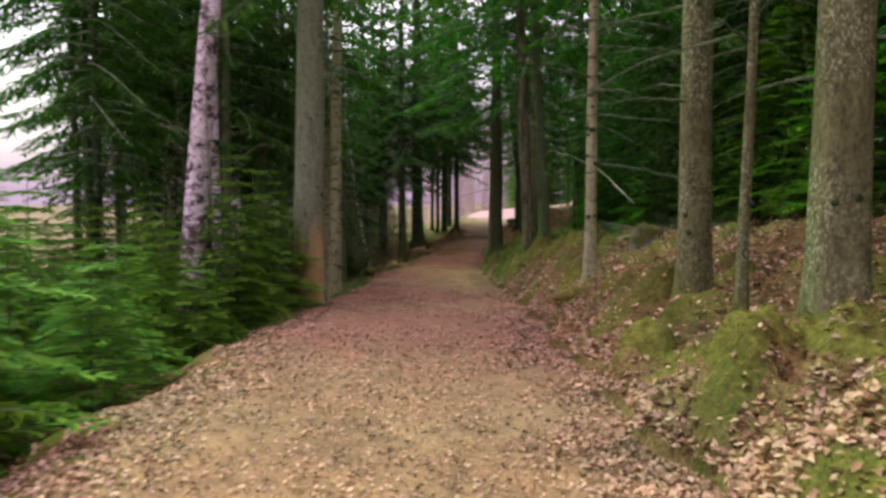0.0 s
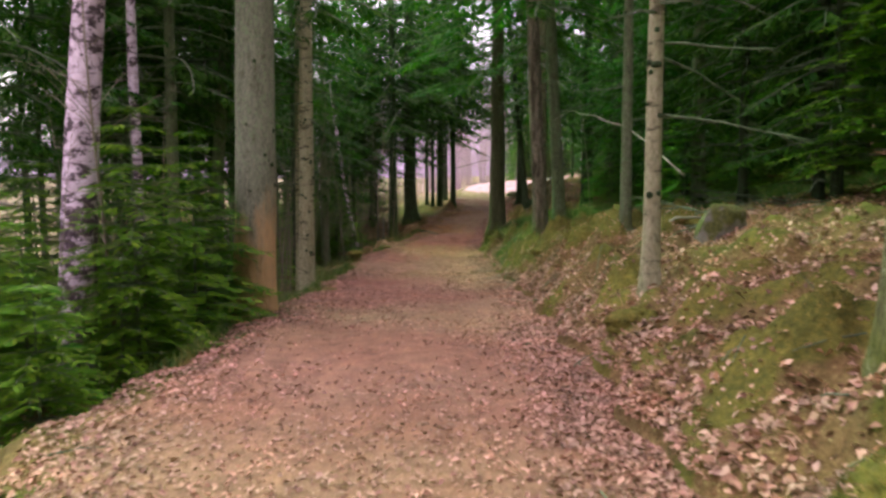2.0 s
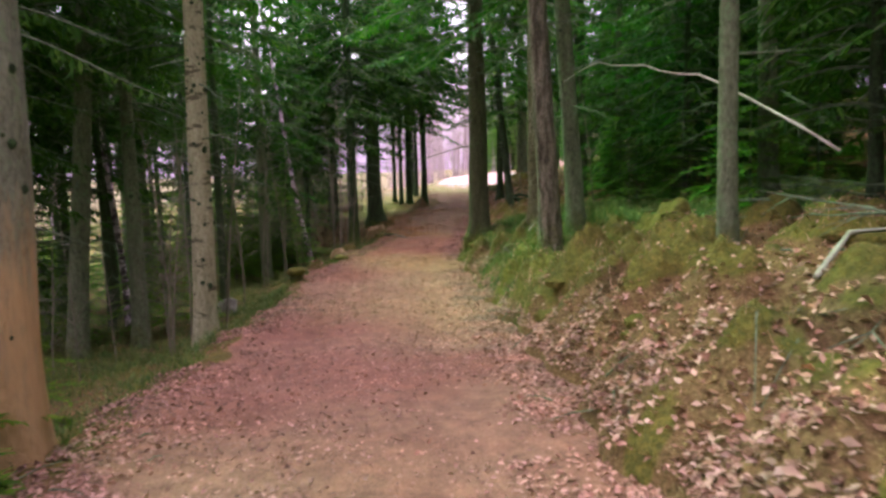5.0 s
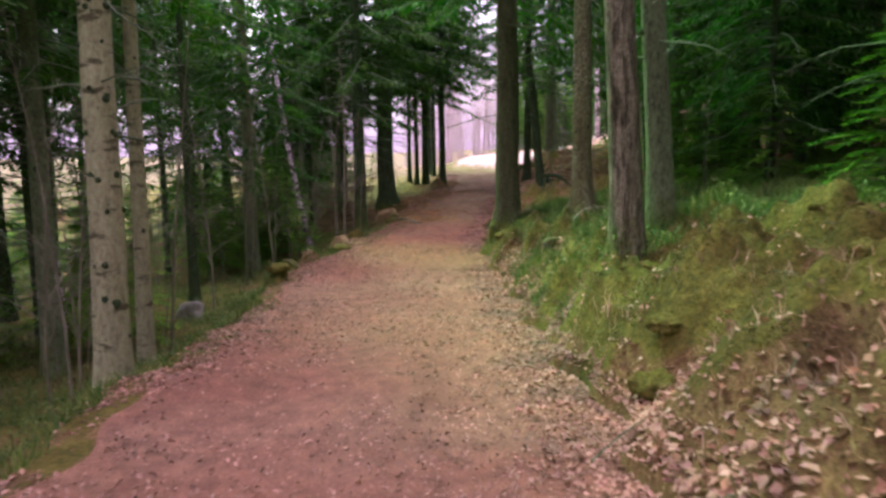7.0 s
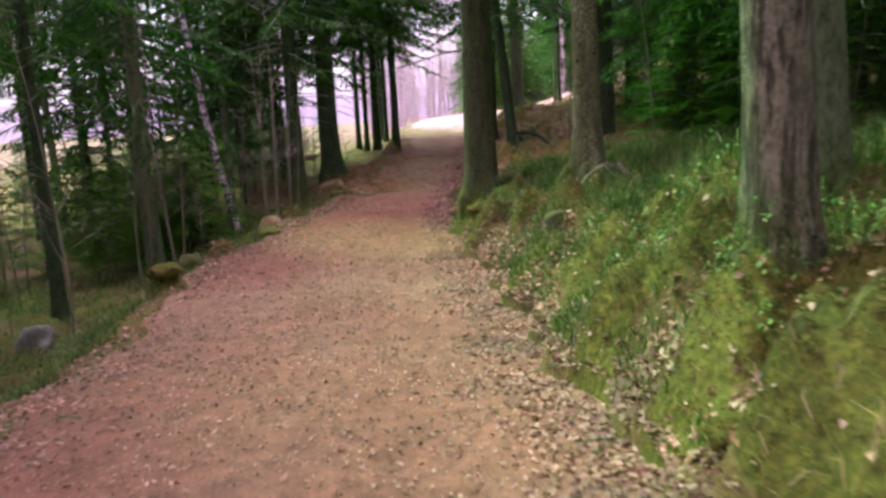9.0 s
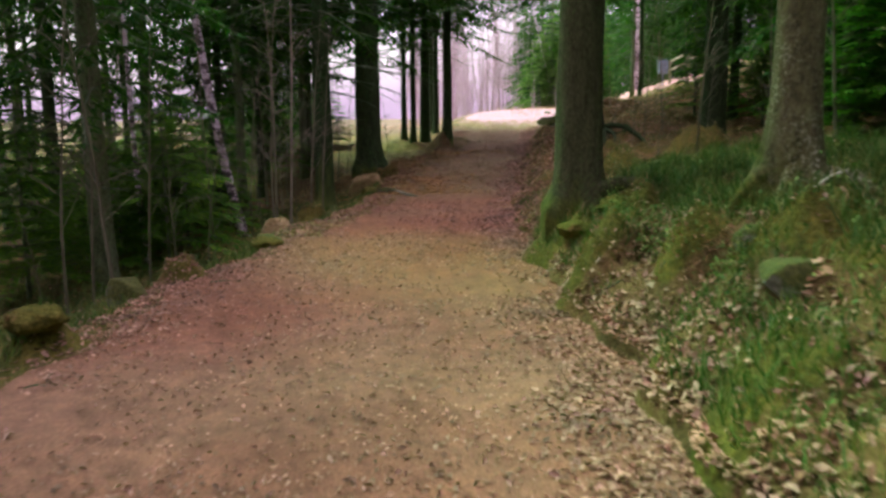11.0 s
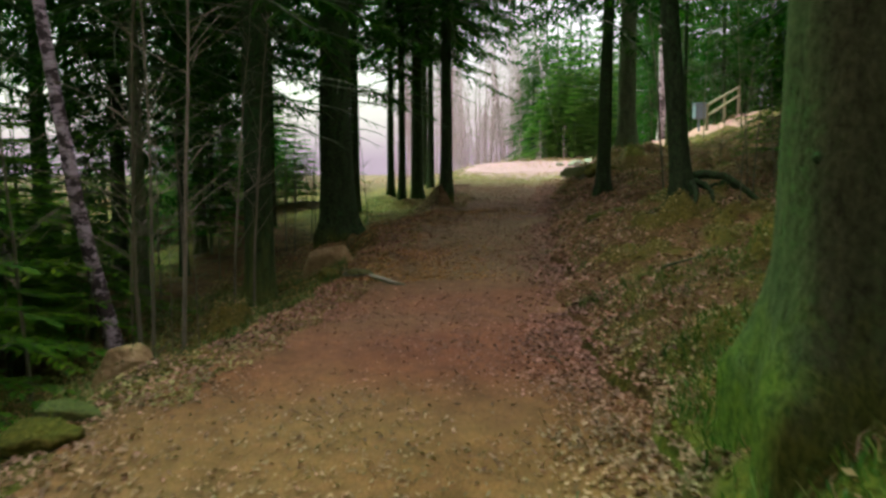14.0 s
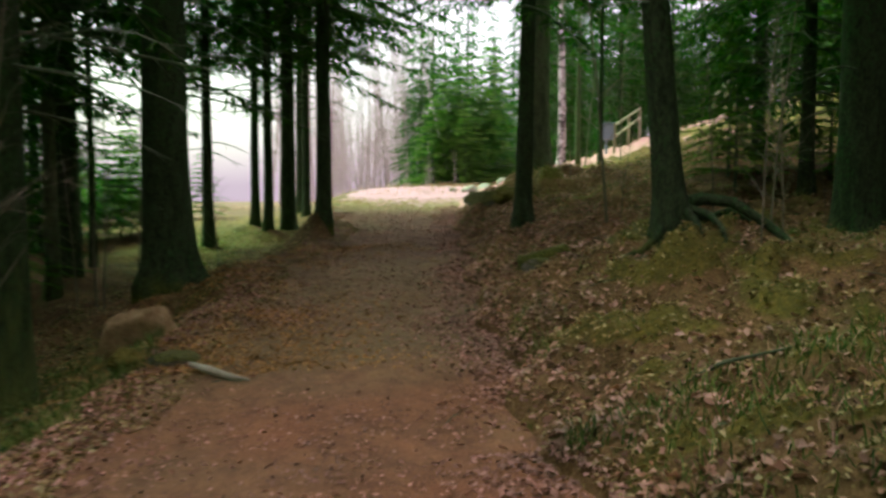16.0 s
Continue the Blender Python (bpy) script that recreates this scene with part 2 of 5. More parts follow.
def pasture():
    n = Nodes("winter_pasture", 0.95, 0.1)
    c = n.ramp(n.noise(0.7, 8, None, 0.7), (0.3, (0.055, 0.05, 0.022)), (0.5, (0.12, 0.088, 0.05)), (0.72, (0.06, 0.066, 0.026)))
    return n.finish(c, n.noise(6, 5), 0.8, 0.1)


PASTURE = pasture()


def pale_gravel():
    n = Nodes("pale_gravel", 0.95, 0.1)
    c = n.ramp(n.noise(18, 7, None, 0.7), (0.3, (0.19, 0.115, 0.12)), (0.7, (0.34, 0.235, 0.25)))
    return n.finish(c, n.noise(40, 4), 0.5, 0.02)


GRAVEL = pale_gravel()


def leaf_litter(name, *cols):
    n = Nodes(name, 0.7, 0.25)
    k = len(cols) - 1
    c = n.ramp(n.island(), *[(i / k, c) for i, c in enumerate(cols)])
    patch = n.ramp(n.noise(1.9, 4, None, 0.65), (0.34, (0.42, 0.5, 0.45)), (0.5, (0.85, 0.88, 0.85)), (0.66, (1.15, 1.08, 1.0)))
    return n.leafy(n.mix(0.85, c, patch, "MULTIPLY"), 0.15)


LEAVES = leaf_litter("fallen_leaves", (0.102, 0.060, 0.0291), (0.233, 0.152, 0.07566), (0.344, 0.248, 0.1406), (0.493, 0.380, 0.2425), (0.279, 0.168, 0.07566))
ROAD_LEAVES = leaf_litter("trodden_leaves", (0.121, 0.072, 0.037), (0.223, 0.14, 0.078), (0.335, 0.22, 0.138), (0.46, 0.315, 0.21), (0.186, 0.11, 0.053))
TAN_LEAVES = leaf_litter("tan_leaves", (0.087, 0.066, 0.01765), (0.189, 0.150, 0.04103), (0.290, 0.256, 0.08449), (0.404, 0.406, 0.163), (0.232, 0.168, 0.03812))
GRASS = leaf_litter("grass_blades", (0.0467, 0.105, 0.0129), (0.0779, 0.155, 0.0205), (0.132, 0.2, 0.0322), (0.218, 0.24, 0.0585))
MOSS = leaf_litter("moss_tips", (0.085, 0.09, 0.016), (0.155, 0.152, 0.03), (0.255, 0.225, 0.055))
NEEDLE_LITTER = leaf_litter("rusty_needles", (0.2, 0.125, 0.034), (0.34, 0.22, 0.06), (0.44, 0.3, 0.09))
DRY_GRASS = leaf_litter("dry_grass", (0.34, 0.25, 0.12), (0.48, 0.37, 0.22), (0.30, 0.27, 0.11))


def rock(name, moss_at):
    n = Nodes(name, 0.9, 0.2)
    c = n.ramp(n.noise(9, 8, None, 0.7), (0.3, (0.107, 0.115, 0.075)), (0.55, (0.221, 0.245, 0.161)), (0.8, (0.344, 0.4, 0.27)))
    up = n.add("ShaderNodeNewGeometry").outputs["Normal"]
    s = n.add("ShaderNodeSeparateXYZ")
    n.link(up, s.inputs[0])
    cover = n.math("ADD", n.math("MULTIPLY", s.outputs[2], 0.4), n.noise(4, 5))
    c = n.mix(n.step(cover, moss_at, moss_at + 0.12), c, n.ramp(n.noise(40, 5, None, 0.7), (0.3, (0.03, 0.045, 0.01)), (0.7, (0.115, 0.135, 0.028))))
    return n.finish(c, n.noise(16, 7), 0.8, 0.04)


STONE = rock("bare_stone", 0.98)
MOSSY = rock("mossy_stone", 0.46)


def warm_rock():
    n = Nodes("brown_stone", 0.9, 0.2)
    c = n.ramp(n.noise(7, 8, None, 0.7), (0.3, (0.155, 0.116, 0.0439)), (0.55, (0.293, 0.242, 0.101)), (0.8, (0.387, 0.367, 0.183)))
    return n.finish(c, n.noise(14, 7), 0.8, 0.04)


BROWN_STONE = warm_rock()

# ---- mesh helpers ----


def mesh_ob(name, verts, faces, material, parent=None, label="", smooth=False):
    me = bpy.data.meshes.new(name)
    me.from_pydata([tuple(v) for v in verts], [], faces)
    if smooth:
        me.polygons.foreach_set("use_smooth", [True] * len(me.polygons))
    me.materials.append(material)
    me.update()
    return place(name, me, parent, label)


def place(name, me, parent=None, label=""):
    ob = new(name, me)
    ob.parent = parent
    return tagged(ob, label)


class Soup:
    """Collects tubes and small faces into one mesh."""

    def __init__(self):
        self.v, self.f = [], []

    def tube(self, pts, radii, sides=5, cap=True):
        base = len(self.v)
        pts = [Vector(p) for p in pts]
        for i, (p, r) in enumerate(zip(pts, radii)):
            d = (pts[min(i + 1, len(pts) - 1)] - pts[max(i - 1, 0)])
            d = d.normalized() if d.length > 1e-9 else Vector((0, 0, 1))
            a = d.cross(Vector((0.31, 0.17, 0.93)) if abs(d.z) < 0.9 else Vector((1, 0.1, 0))).normalized()
            b = d.cross(a)
            for k in range(sides):
                t = 2 * math.pi * k / sides
                self.v.append(p + r * (math.cos(t) * a + math.sin(t) * b))
        for i in range(len(pts) - 1):
            for k in range(sides):
                q = base + i * sides
                self.f.append((q + k, q + (k + 1) % sides, q + sides + (k + 1) % sides, q + sides + k))
        if cap:
            q = base + (len(pts) - 1) * sides
            self.f.append(tuple(q + k for k in range(sides)))
            self.f.append(tuple(base + k for k in reversed(range(sides))))

    def blade(self, p, d, side, length, width, fold=0.25):
        """A narrow leaf of two faces, folded along its rib."""
        q = len(self.v)
        tip = p + d * length
        m = p + d * (length * 0.45)
        up = d.cross(side)
        self.v += [p, m + side * (width / 2) - up * (width * fold), tip, m - side * (width / 2) - up * (width * fold)]
        self.f += [(q, q + 1, q + 2), (q, q + 2, q + 3)]

    def dart(self, p, d, side, length, width):
        q = len(self.v)
        self.v += [p - side * (width / 2), p + side * (width / 2), p + d * length]
        self.f.append((q, q + 1, q + 2))

    def made(self, name, material, parent=None, label="", smooth=False):
        return mesh_ob(name, self.v, self.f, material, parent, label, smooth)

    def mesh(self, name, material, smooth=False):
        me = bpy.data.meshes.new(name)
        me.from_pydata([tuple(v) for v in self.v], [], self.f)
        if smooth:
            me.polygons.foreach_set("use_smooth", [True] * len(me.polygons))
        me.materials.append(material)
        me.update()
        return me


# ---- the lie of the land ----
ROAD_Y = [-40, 0, 5, 10, 15, 18.4, 22, 25.7, 30, 34.5, 38, 42, 48, 55, 62, 80, 130, 400, 3000]
ROAD_Z = [0.4, 0.28, 0.22, 0.02, -0.37, -0.61, -0.92, -1.12, -1.23, -1.30, -1.15, -0.92, -0.62, -0.31, 0.02, 0.3, -2.6, -16.0, -50.0]
RIGHT_Y = [-40, 0, 9, 14.6, 20, 25, 29, 31, 34, 36, 38, 41, 45, 48, 52, 55, 60, 66, 74]
RIGHT_X = [1.1, 1.1, 1.08, 1.25, 1.28, 1.38, 1.32, 1.45, 1.6, 1.88, 2.1, 2.5, 3.15, 3.6, 4.4, 5.0, 6.8, 11.0, 18.0]
LEFT_Y = [-40, 0, 12.8, 19, 22, 26, 28, 30, 33, 35, 37, 40, 42, 43, 44.3, 46.6, 50, 55, 60, 66, 74]
LEFT_X = [-1.75, -1.75, -1.64, -1.7, -1.78, -2.0, -1.9, -1.55, -1.2, -0.75, -0.5, -0.2, 0.15, 0.5, 0.88, 1.0, 1.05, 1.4, 2.2, 5.0, 12.0]
BANK_U = [0, 0.3, 0.7, 1.4, 2.5, 6, 12, 20, 60, 300, 3000]
BANK_Z = [0.08, 0.34, 0.58, 0.78, 1.0, 1.5, 2.8, 3.8, 6.0, 9.0, 12.0]
FALL_U = [0, 0.3, 0.7, 1.2, 1.7, 2.6, 6, 12, 30, 100, 3000]
FALL_Z = [0.0, -0.04, -0.3, -0.44, -0.52, -0.62, -0.85, -1.05, -1.3, -2.0, -3.0]


def right_of(y):
    return np.interp(y, RIGHT_Y, RIGHT_X) + 0.07 * np.sin(2.3 * y) + 0.05 * np.sin(5.3 * y + 1)


def left_of(y):
    return np.interp(y, LEFT_Y, LEFT_X) + 0.08 * np.sin(1.9 * y + 2) + 0.05 * np.sin(4.7 * y)


def bumps(x, y):
    return (0.5 * np.sin(2.1 * x + 1.3 * np.sin(1.1 * y)) * np.sin(1.7 * y + 0.9 * np.sin(1.6 * x)) + 0.32 * np.sin(5.2 * x + 1.9 * np.sin(3.1 * y) + 0.7) * np.sin(4.6 * y + 1.4 * np.sin(3.7 * x))
            + 0.2 * np.sin(11.3 * x + 2 * np.sin(7.1 * y)) * np.sin(10.1 * y + 1.7 * np.sin(8.3 * x)))


def hummocks(x, y):
    """Rounded moss cushions with creases between them."""
    a = np.abs(np.sin(3.3 * x + 1.1 * np.sin(2.3 * y) + 0.5) * np.sin(2.9 * y + 1.2 * np.sin(2.6 * x))) ** 0.7
    b = np.abs(np.sin(6.9 * x + 1.5 * np.sin(4.9 * y)) * np.sin(6.1 * y + 1.3 * np.sin(5.7 * x) + 1)) ** 0.7
    return 0.75 * a + 0.3 * b - 0.5


def mossy(x, y):
    """How much moss grows at a place: on the cushions, most in the damp stretch of the track."""
    belt = np.interp(y, [0, 7, 10, 14, 18.5, 20, 31, 50], [-0.08, -0.1, -0.22, -0.2, -0.14, 0.02, -0.14, -0.42])
    belt = np.where(x < left_of(y), np.interp(y, [8, 12, 36, 44], [-0.1, 0.12, 0.06, -0.42]), belt)
    return 0.75 * hummocks(x, y) + 0.3 * bumps(x * 0.4 + 2, y * 0.35) + belt + 2.2 * mounds(x, y)


# knolls and hollows of the forest floor: x, y, reach, height
SWELLS = [(1.99, 6.73, 0.9, -0.17), (1.93, 5.45, 0.8, -0.15), (2.4, 4.6, 0.8, -0.29), (1.78, 10.26, 0.8, -0.15), (2.6, 14.97, 0.9, 0.04), (2.42, 20, 0.7, 0.39), (2.78, 26.26, 0.9, 0.10), (1.82, 29.25, 0.7, -0.08), (3.72, 42.73, 1, -0.19), (5.27, 47.4, 1.5, 0.48), (3.47, 36.69, 1, 0.38),
          (-2.1, 13.1, 0.7, 0.05), (-2.98, 21.54, 0.8, -0.10), (-1.76, 36.53, 0.9, 0.08), (-1.22, 40.47, 0.9, 0.29), (-0.6, 47.56, 0.7, 0.14), (-0.28, 46.23, 0.6, 0.16), (0.06, 47.29, 0.6, -0.12), (0.72, 44.65, 0.5, 0.50), (-6.95, 42.3, 1.2, 0.09), (-3.05, 43.2, 1, 0.10), (-1.96, 32.28, 0.5, 0.20), (-3.5, 25.21, 0.7, -0.06)]


# moss-grown boulders under the skin of the bank: x, y, width
MOUNDS = [(1.98, 17.89, 0.5), (1.82, 17.05, 0.5), (2.05, 16.7, 0.3), (1.68, 19.31, 0.42), (2.55, 18.5, 0.36), (3.02, 18.93, 0.45), (3.3, 18.6, 0.55), (1.55, 17.4, 0.4), (1.72, 15.7, 0.34),
          (2.5, 22.3, 0.5), (1.95, 20.3, 0.4), (1.78, 21.97, 0.45), (1.62, 20.7, 0.4), (1.6, 18.44, 0.4), (1.85, 12.45, 0.4), (1.5, 17.75, 0.4), (2.0, 16.0, 0.45), (2.4, 17.4, 0.5), (2.8, 17.9, 0.4)]
MOUNDS += [(1.3, 5.66, 0.45), (1.6, 4.43, 0.4), (2.0, 4.3, 0.4), (1.95, 7.3, 0.35), (1.69, 10.75, 0.35), (1.62, 28.5, 0.36), (1.55, 26.65, 0.34), (1.9, 25.69, 0.36), (4.63, 34.24, 0.8),
           (2.13, 27.8, 0.3), (2.95, 32.57, 0.5), (-1.86, 35.2, 0.5), (5.1, 46.0, 0.5), (3.15, 35.7, 0.4), (3.6, 35.6, 0.35), (2.1, 13.6, 0.4), (2.5, 12.9, 0.4), (-2.25, 25.7, 0.4), (-2.1, 28.3, 0.35)]


heaped = random.Random(12)
for _ in range(34):
    y = heaped.uniform(14.6, 19.2) if heaped.random() < 0.7 else heaped.uniform(19.2, 28)
    MOUNDS.append((float(right_of(y)) + 0.2 + 2.6 * heaped.random(), y, heaped.uniform(0.22, 0.5)))


def mounds(x, y):
    """Height of the mounds: steep-sided domes."""
    x, y = np.asarray(x, float), np.asarray(y, float)
    top = np.zeros(np.broadcast(x, y).shape)
    for cx, cy, w in MOUNDS:
        r2 = ((x - cx) ** 2 + (0.8 * (y - cy)) ** 2) / (0.56 * w) ** 2
        top = np.maximum(top, 0.62 * w * np.exp(-r2 ** 2.0) * (1 + 0.25 * np.sin(19 * x + 3 * cy) * np.sin(17 * y + 2 * cx)))
    return top


def land(x, y):
    """Height of the ground."""
    x, y = np.asarray(x, float), np.asarray(y, float)
    z = np.interp(y, ROAD_Y, ROAD_Z)
    ur = x - right_of(y)
    ul = left_of(y) - x
    low = np.interp(y, [30, 33, 36, 40, 46, 52, 60], [1, 0.65, 0.75, 0.6, 0.85, 1.2, 1.2])
    far = np.interp(y, [60, 110, 3000], [1, 0.35, 0.1])
    crest = np.interp(y, [42, 50], [0, 1])
    rise = np.interp(ur, BANK_U, BANK_Z) * low * (1 - crest) + np.interp(ur, [0, 10, 20, 60, 300, 3000], [0, 3.0, 4.6, 7, 9, 12]) * crest
    z = z + np.where(ur > 0, rise * far, 0)
    z = z + np.where(ul > 0, np.interp(ul, FALL_U, FALL_Z) * np.interp(y, [40, 47, 60, 75], [1, 0.4, 0.9, 1.6]), 0)
    off = np.clip(np.maximum(ur, ul) / 0.5, 0, 1)
    near = np.clip((140 - np.abs(y - 25)) / 60, 0, 1) * np.clip((40 - np.abs(x)) / 20, 0, 1)
    amp = np.where(ur > 0, 0.2, 0.08)
    z = z + (bumps(x, y) * amp * 0.7 + np.where(ur > 0, 0.24 + 0.1 * np.interp(y, [13, 15, 23, 26], [0, 1, 1, 0]), 0.08) * hummocks(x, y)) * off * near
    z = z + mounds(x, y) * np.clip(np.maximum(ur, ul) / 0.12, 0, 1)
    for cx, cy, reach, height in SWELLS:
        z = z + height * np.exp(-((x - cx) ** 2 + (y - cy) ** 2) / reach ** 2) * np.clip(np.maximum(ur, ul) / 0.25, 0, 1)
    inside = np.clip(np.minimum(-ur, -ul) / 0.4, 0, 1)
    mid = (np.interp(y, RIGHT_Y, RIGHT_X) + np.interp(y, LEFT_Y, LEFT_X)) / 2
    ruts = -0.035 * (np.exp(-((x - mid - 0.72) / 0.28) ** 2) + np.exp(-((x - mid + 0.72) / 0.28) ** 2))
    return z + inside * (ruts + 0.012 * bumps(x * 1.3, y * 1.1)) * near


def gz(x, y):
    return float(land(x, y))


def sheet(name, cols, rows, material, edge):
    """A strip of ground: cols are distances from the road's edge, rows are places along the road."""
    u, y = np.meshgrid(cols, rows)
    x = edge(u, y)
    z = land(x, y)
    n, m = u.shape
    verts = np.stack([x, y, z], -1).reshape(-1, 3)
    faces = [(i * m + j, i * m + j + 1, (i + 1) * m + j + 1, (i + 1) * m + j) for i in range(n - 1) for j in range(m - 1)]
    ob = mesh_ob(name, verts.tolist(), faces, material, smooth=True)
    cover = ob.data.attributes.new("moss_cover", "FLOAT", "POINT")
    cover.data.foreach_set("value", mossy(x, y).astype(np.float32).ravel())
    return ob


rows_y = np.concatenate([[-3000, -600, -200, -80, -40, -25, -16, -12, -9], np.arange(-6, 4, 0.2), np.arange(4, 30, 0.09), np.arange(30, 48, 0.13), np.arange(48, 64, 0.25), np.arange(64, 100, 1.5), [105, 115, 130, 160, 220, 400, 900, 3000]])
cols_u = np.concatenate([np.arange(0, 2, 0.07), np.arange(2, 4, 0.1), np.arange(4, 14, 0.4), [14, 16, 19, 24, 32, 45, 70, 120, 250, 700, 3000]])
bank = sheet("ground", cols_u, rows_y, FLOOR, lambda u, y: right_of(y) + u)
verge = sheet("ground", -cols_u[::-1], rows_y, FLOOR, lambda u, y: left_of(y) + u)
track = sheet("road", np.linspace(0, 1, 28), rows_y, ROAD, lambda u, y: left_of(y) * (1 - u) + right_of(y) * u)
tagged(bank, "mossy forest bank rising beside the track, strewn with dead leaves", "forest floor", kind="structure")
tagged(verge, "mossy forest floor falling away from the track", "forest floor", kind="structure")
tagged(track, "brown earth forest track with shallow wheel ruts and fallen leaves", "track", kind="structure")
for ob in (bank, verge, track):
    me = ob.data
    me.materials.append(GRAVEL if ob is track else OPEN)
    me.materials.append(PASTURE)
    jitter = random.Random(3)
    for p in me.polygons:
        c = p.center.copy()
        c.y += jitter.gauss(0, 1.1)
        if c.y > 54.5 + 0.9 * math.sin(c.x * 1.3) or (ob is verge and (c.x < -15 - 1.5 * math.sin(c.y * 0.5) and c.y < 90 or c.y > 57 + 1.5 * math.sin(c.x * 0.8))) or (ob is bank and c.y > 51.5 + math.sin(c.x * 1.1) and (c.x < 10.5 or c.y > 62)):
            p.material_index = 2 if ob is verge else 0 if c.y > 68 and c.x > -6 else 1

# ---- trees ----


def trunk_mesh(d, h, flare, seed, material, lean=(0, 0), roots=5, sides=16, bow=0.0):
    """A tapered trunk with a flared, lobed foot, from 0.35 m under the ground."""
    r = random.Random(seed)
    ph = [r.uniform(0, 6.28) for _ in range(6)]
    zs = [-0.35, -0.12, 0.0, 0.08, 0.18, 0.3, 0.45, 0.65, 0.9, 1.2, 1.6, 2.1, 2.7, 3.4, 4.2, 5.2, 6.5, 8, 10, 12.5, 15, h]
    zs = [z for z in zs if z < h] + [h]
    verts, faces = [], []
    for z in zs:
        taper = max(0.05, 1 - max(z, 0) / h * 0.93)
        foot = flare * math.exp(-max(z, 0) / 0.28)
        cx = lean[0] * z + bow * math.sin(z * 0.55 + ph[2]) * min(1, max(z, 0) / 1.5)
        cy = lean[1] * z + bow * math.cos(z * 0.47 + ph[3]) * min(1, max(z, 0) / 1.5)
        for k in range(sides):
            a = 2 * math.pi * k / sides
            lobe = 0.5 + 0.5 * math.cos(roots * a + ph[0] + 0.6 * math.sin(2 * a + ph[1]))
            wob = 1 + 0.035 * math.sin(3 * a + 1.7 * z + ph[4]) + 0.025 * math.sin(5 * a - 2.9 * z + ph[5])
            rad = d / 2 * (taper * wob + foot * (0.35 + 1.3 * lobe ** 2))
            verts.append((cx + rad * math.cos(a), cy + rad * math.sin(a), z))
    for i in range(len(zs) - 1):
        for k in range(sides):
            faces.append((i * sides + k, i * sides + (k + 1) % sides, (i + 1) * sides + (k + 1) % sides, (i + 1) * sides + k))
    faces.append(tuple((len(zs) - 1) * sides + k for k in range(sides)))
    me = bpy.data.meshes.new("trunk")
    me.from_pydata(verts, [], faces)
    me.polygons.foreach_set("use_smooth", [True] * len(me.polygons))
    me.materials.append(material)
    return me


def spruce_branch(s, r, p, yaw, length, fine, lift):
    """One drooping spruce branch with hanging side twigs."""
    out = Vector((math.cos(yaw), math.sin(yaw), 0))
    side = Vector((-out.y, out.x, 0))
    pts, n = [], 6
    for i in range(n + 1):
        t = i / n
        pts.append(p + out * (length * t) + Vector((0, 0, length * (lift * t - 0.55 * t * t + 0.18 * t ** 4))) + side * (0.06 * length * math.sin(3 * t + yaw * 5)))
    return pts, out, side


def crown_meshes(seed, h, base, reach, density=1.0, fine_to=8.5, start=0.25):
    """Foliage and boughs of a spruce: whorls of drooping branches from the crown's base to the top."""
    r = random.Random(seed)
    leaf, wood = Soup(), Soup()
    z = base
    while z < h - 0.3:
        fine = z < fine_to
        k = (z - base) / (h - base)
        n = 5
        turn = r.uniform(0, 6.28)
        for j in range(n):
            if r.random() > density * (0.55 + 1.2 * k if k < 0.15 else 1):
                continue
            yaw = turn + 6.283 * j / n + r.uniform(-0.4, 0.4)
            length = reach * (1 - k) ** 0.75 * r.uniform(0.6, 1.1) * (1 if k > 0.06 else 0.8) + 0.25
            pts, out, side = spruce_branch(leaf, r, Vector((0, 0, z + r.uniform(-0.15, 0.15))), yaw, length, fine, r.uniform(-0.05, 0.25))
            wood.tube(pts, [0.022 * (1 - i / 7) + 0.003 for i in range(7)], 3, False)
            gap = 0.085 if fine else 0.21
            wide = 0.055 if fine else 0.2
            count = int(length * (1 - start) / gap)
            for i in range(count):
                t = start + (1 - start) * (i + r.random()) / max(count, 1)
                q = t * 6
                a = min(int(q), 5)
                at = pts[a].lerp(pts[a + 1], q - a)
                for sgn in (-1, 1):
                    if r.random() < 0.12:
                        continue
                    d = (side * sgn * r.uniform(0.5, 1.0) + out * r.uniform(0.3, 0.9) + Vector((0, 0, r.uniform(-1.0, -0.1)))).normalized()
                    tl = (0.16 + 0.30 * math.sin(math.pi * min(1, t + 0.1)) * r.uniform(0.5, 1.2)) * (1 if fine else 1.5)
                    sd = d.cross(Vector((r.uniform(-0.5, 0.5), r.uniform(-0.5, 0.5), 1))).normalized()
                    if fine:
                        leaf.blade(at, d, sd, tl, wide)
                        for b in range(2):
                            w = 0.25 + 0.35 * b + r.uniform(0, 0.15)
                            dd = (d * 0.8 + sd * r.choice((-0.8, 0.8)) + Vector((0, 0, -0.2))).normalized()
                            leaf.dart(at + d * (tl * w), dd, d.cross(dd).normalized().cross(dd), tl * 0.45, wide * 0.7)
                    else:
                        leaf.dart(at, d, sd, tl, wide)
        z += (0.28 if fine else 0.75) * r.uniform(0.8, 1.25)
    return leaf.mesh("crown", NEEDLES), wood.mesh("branchwork", TWIG)


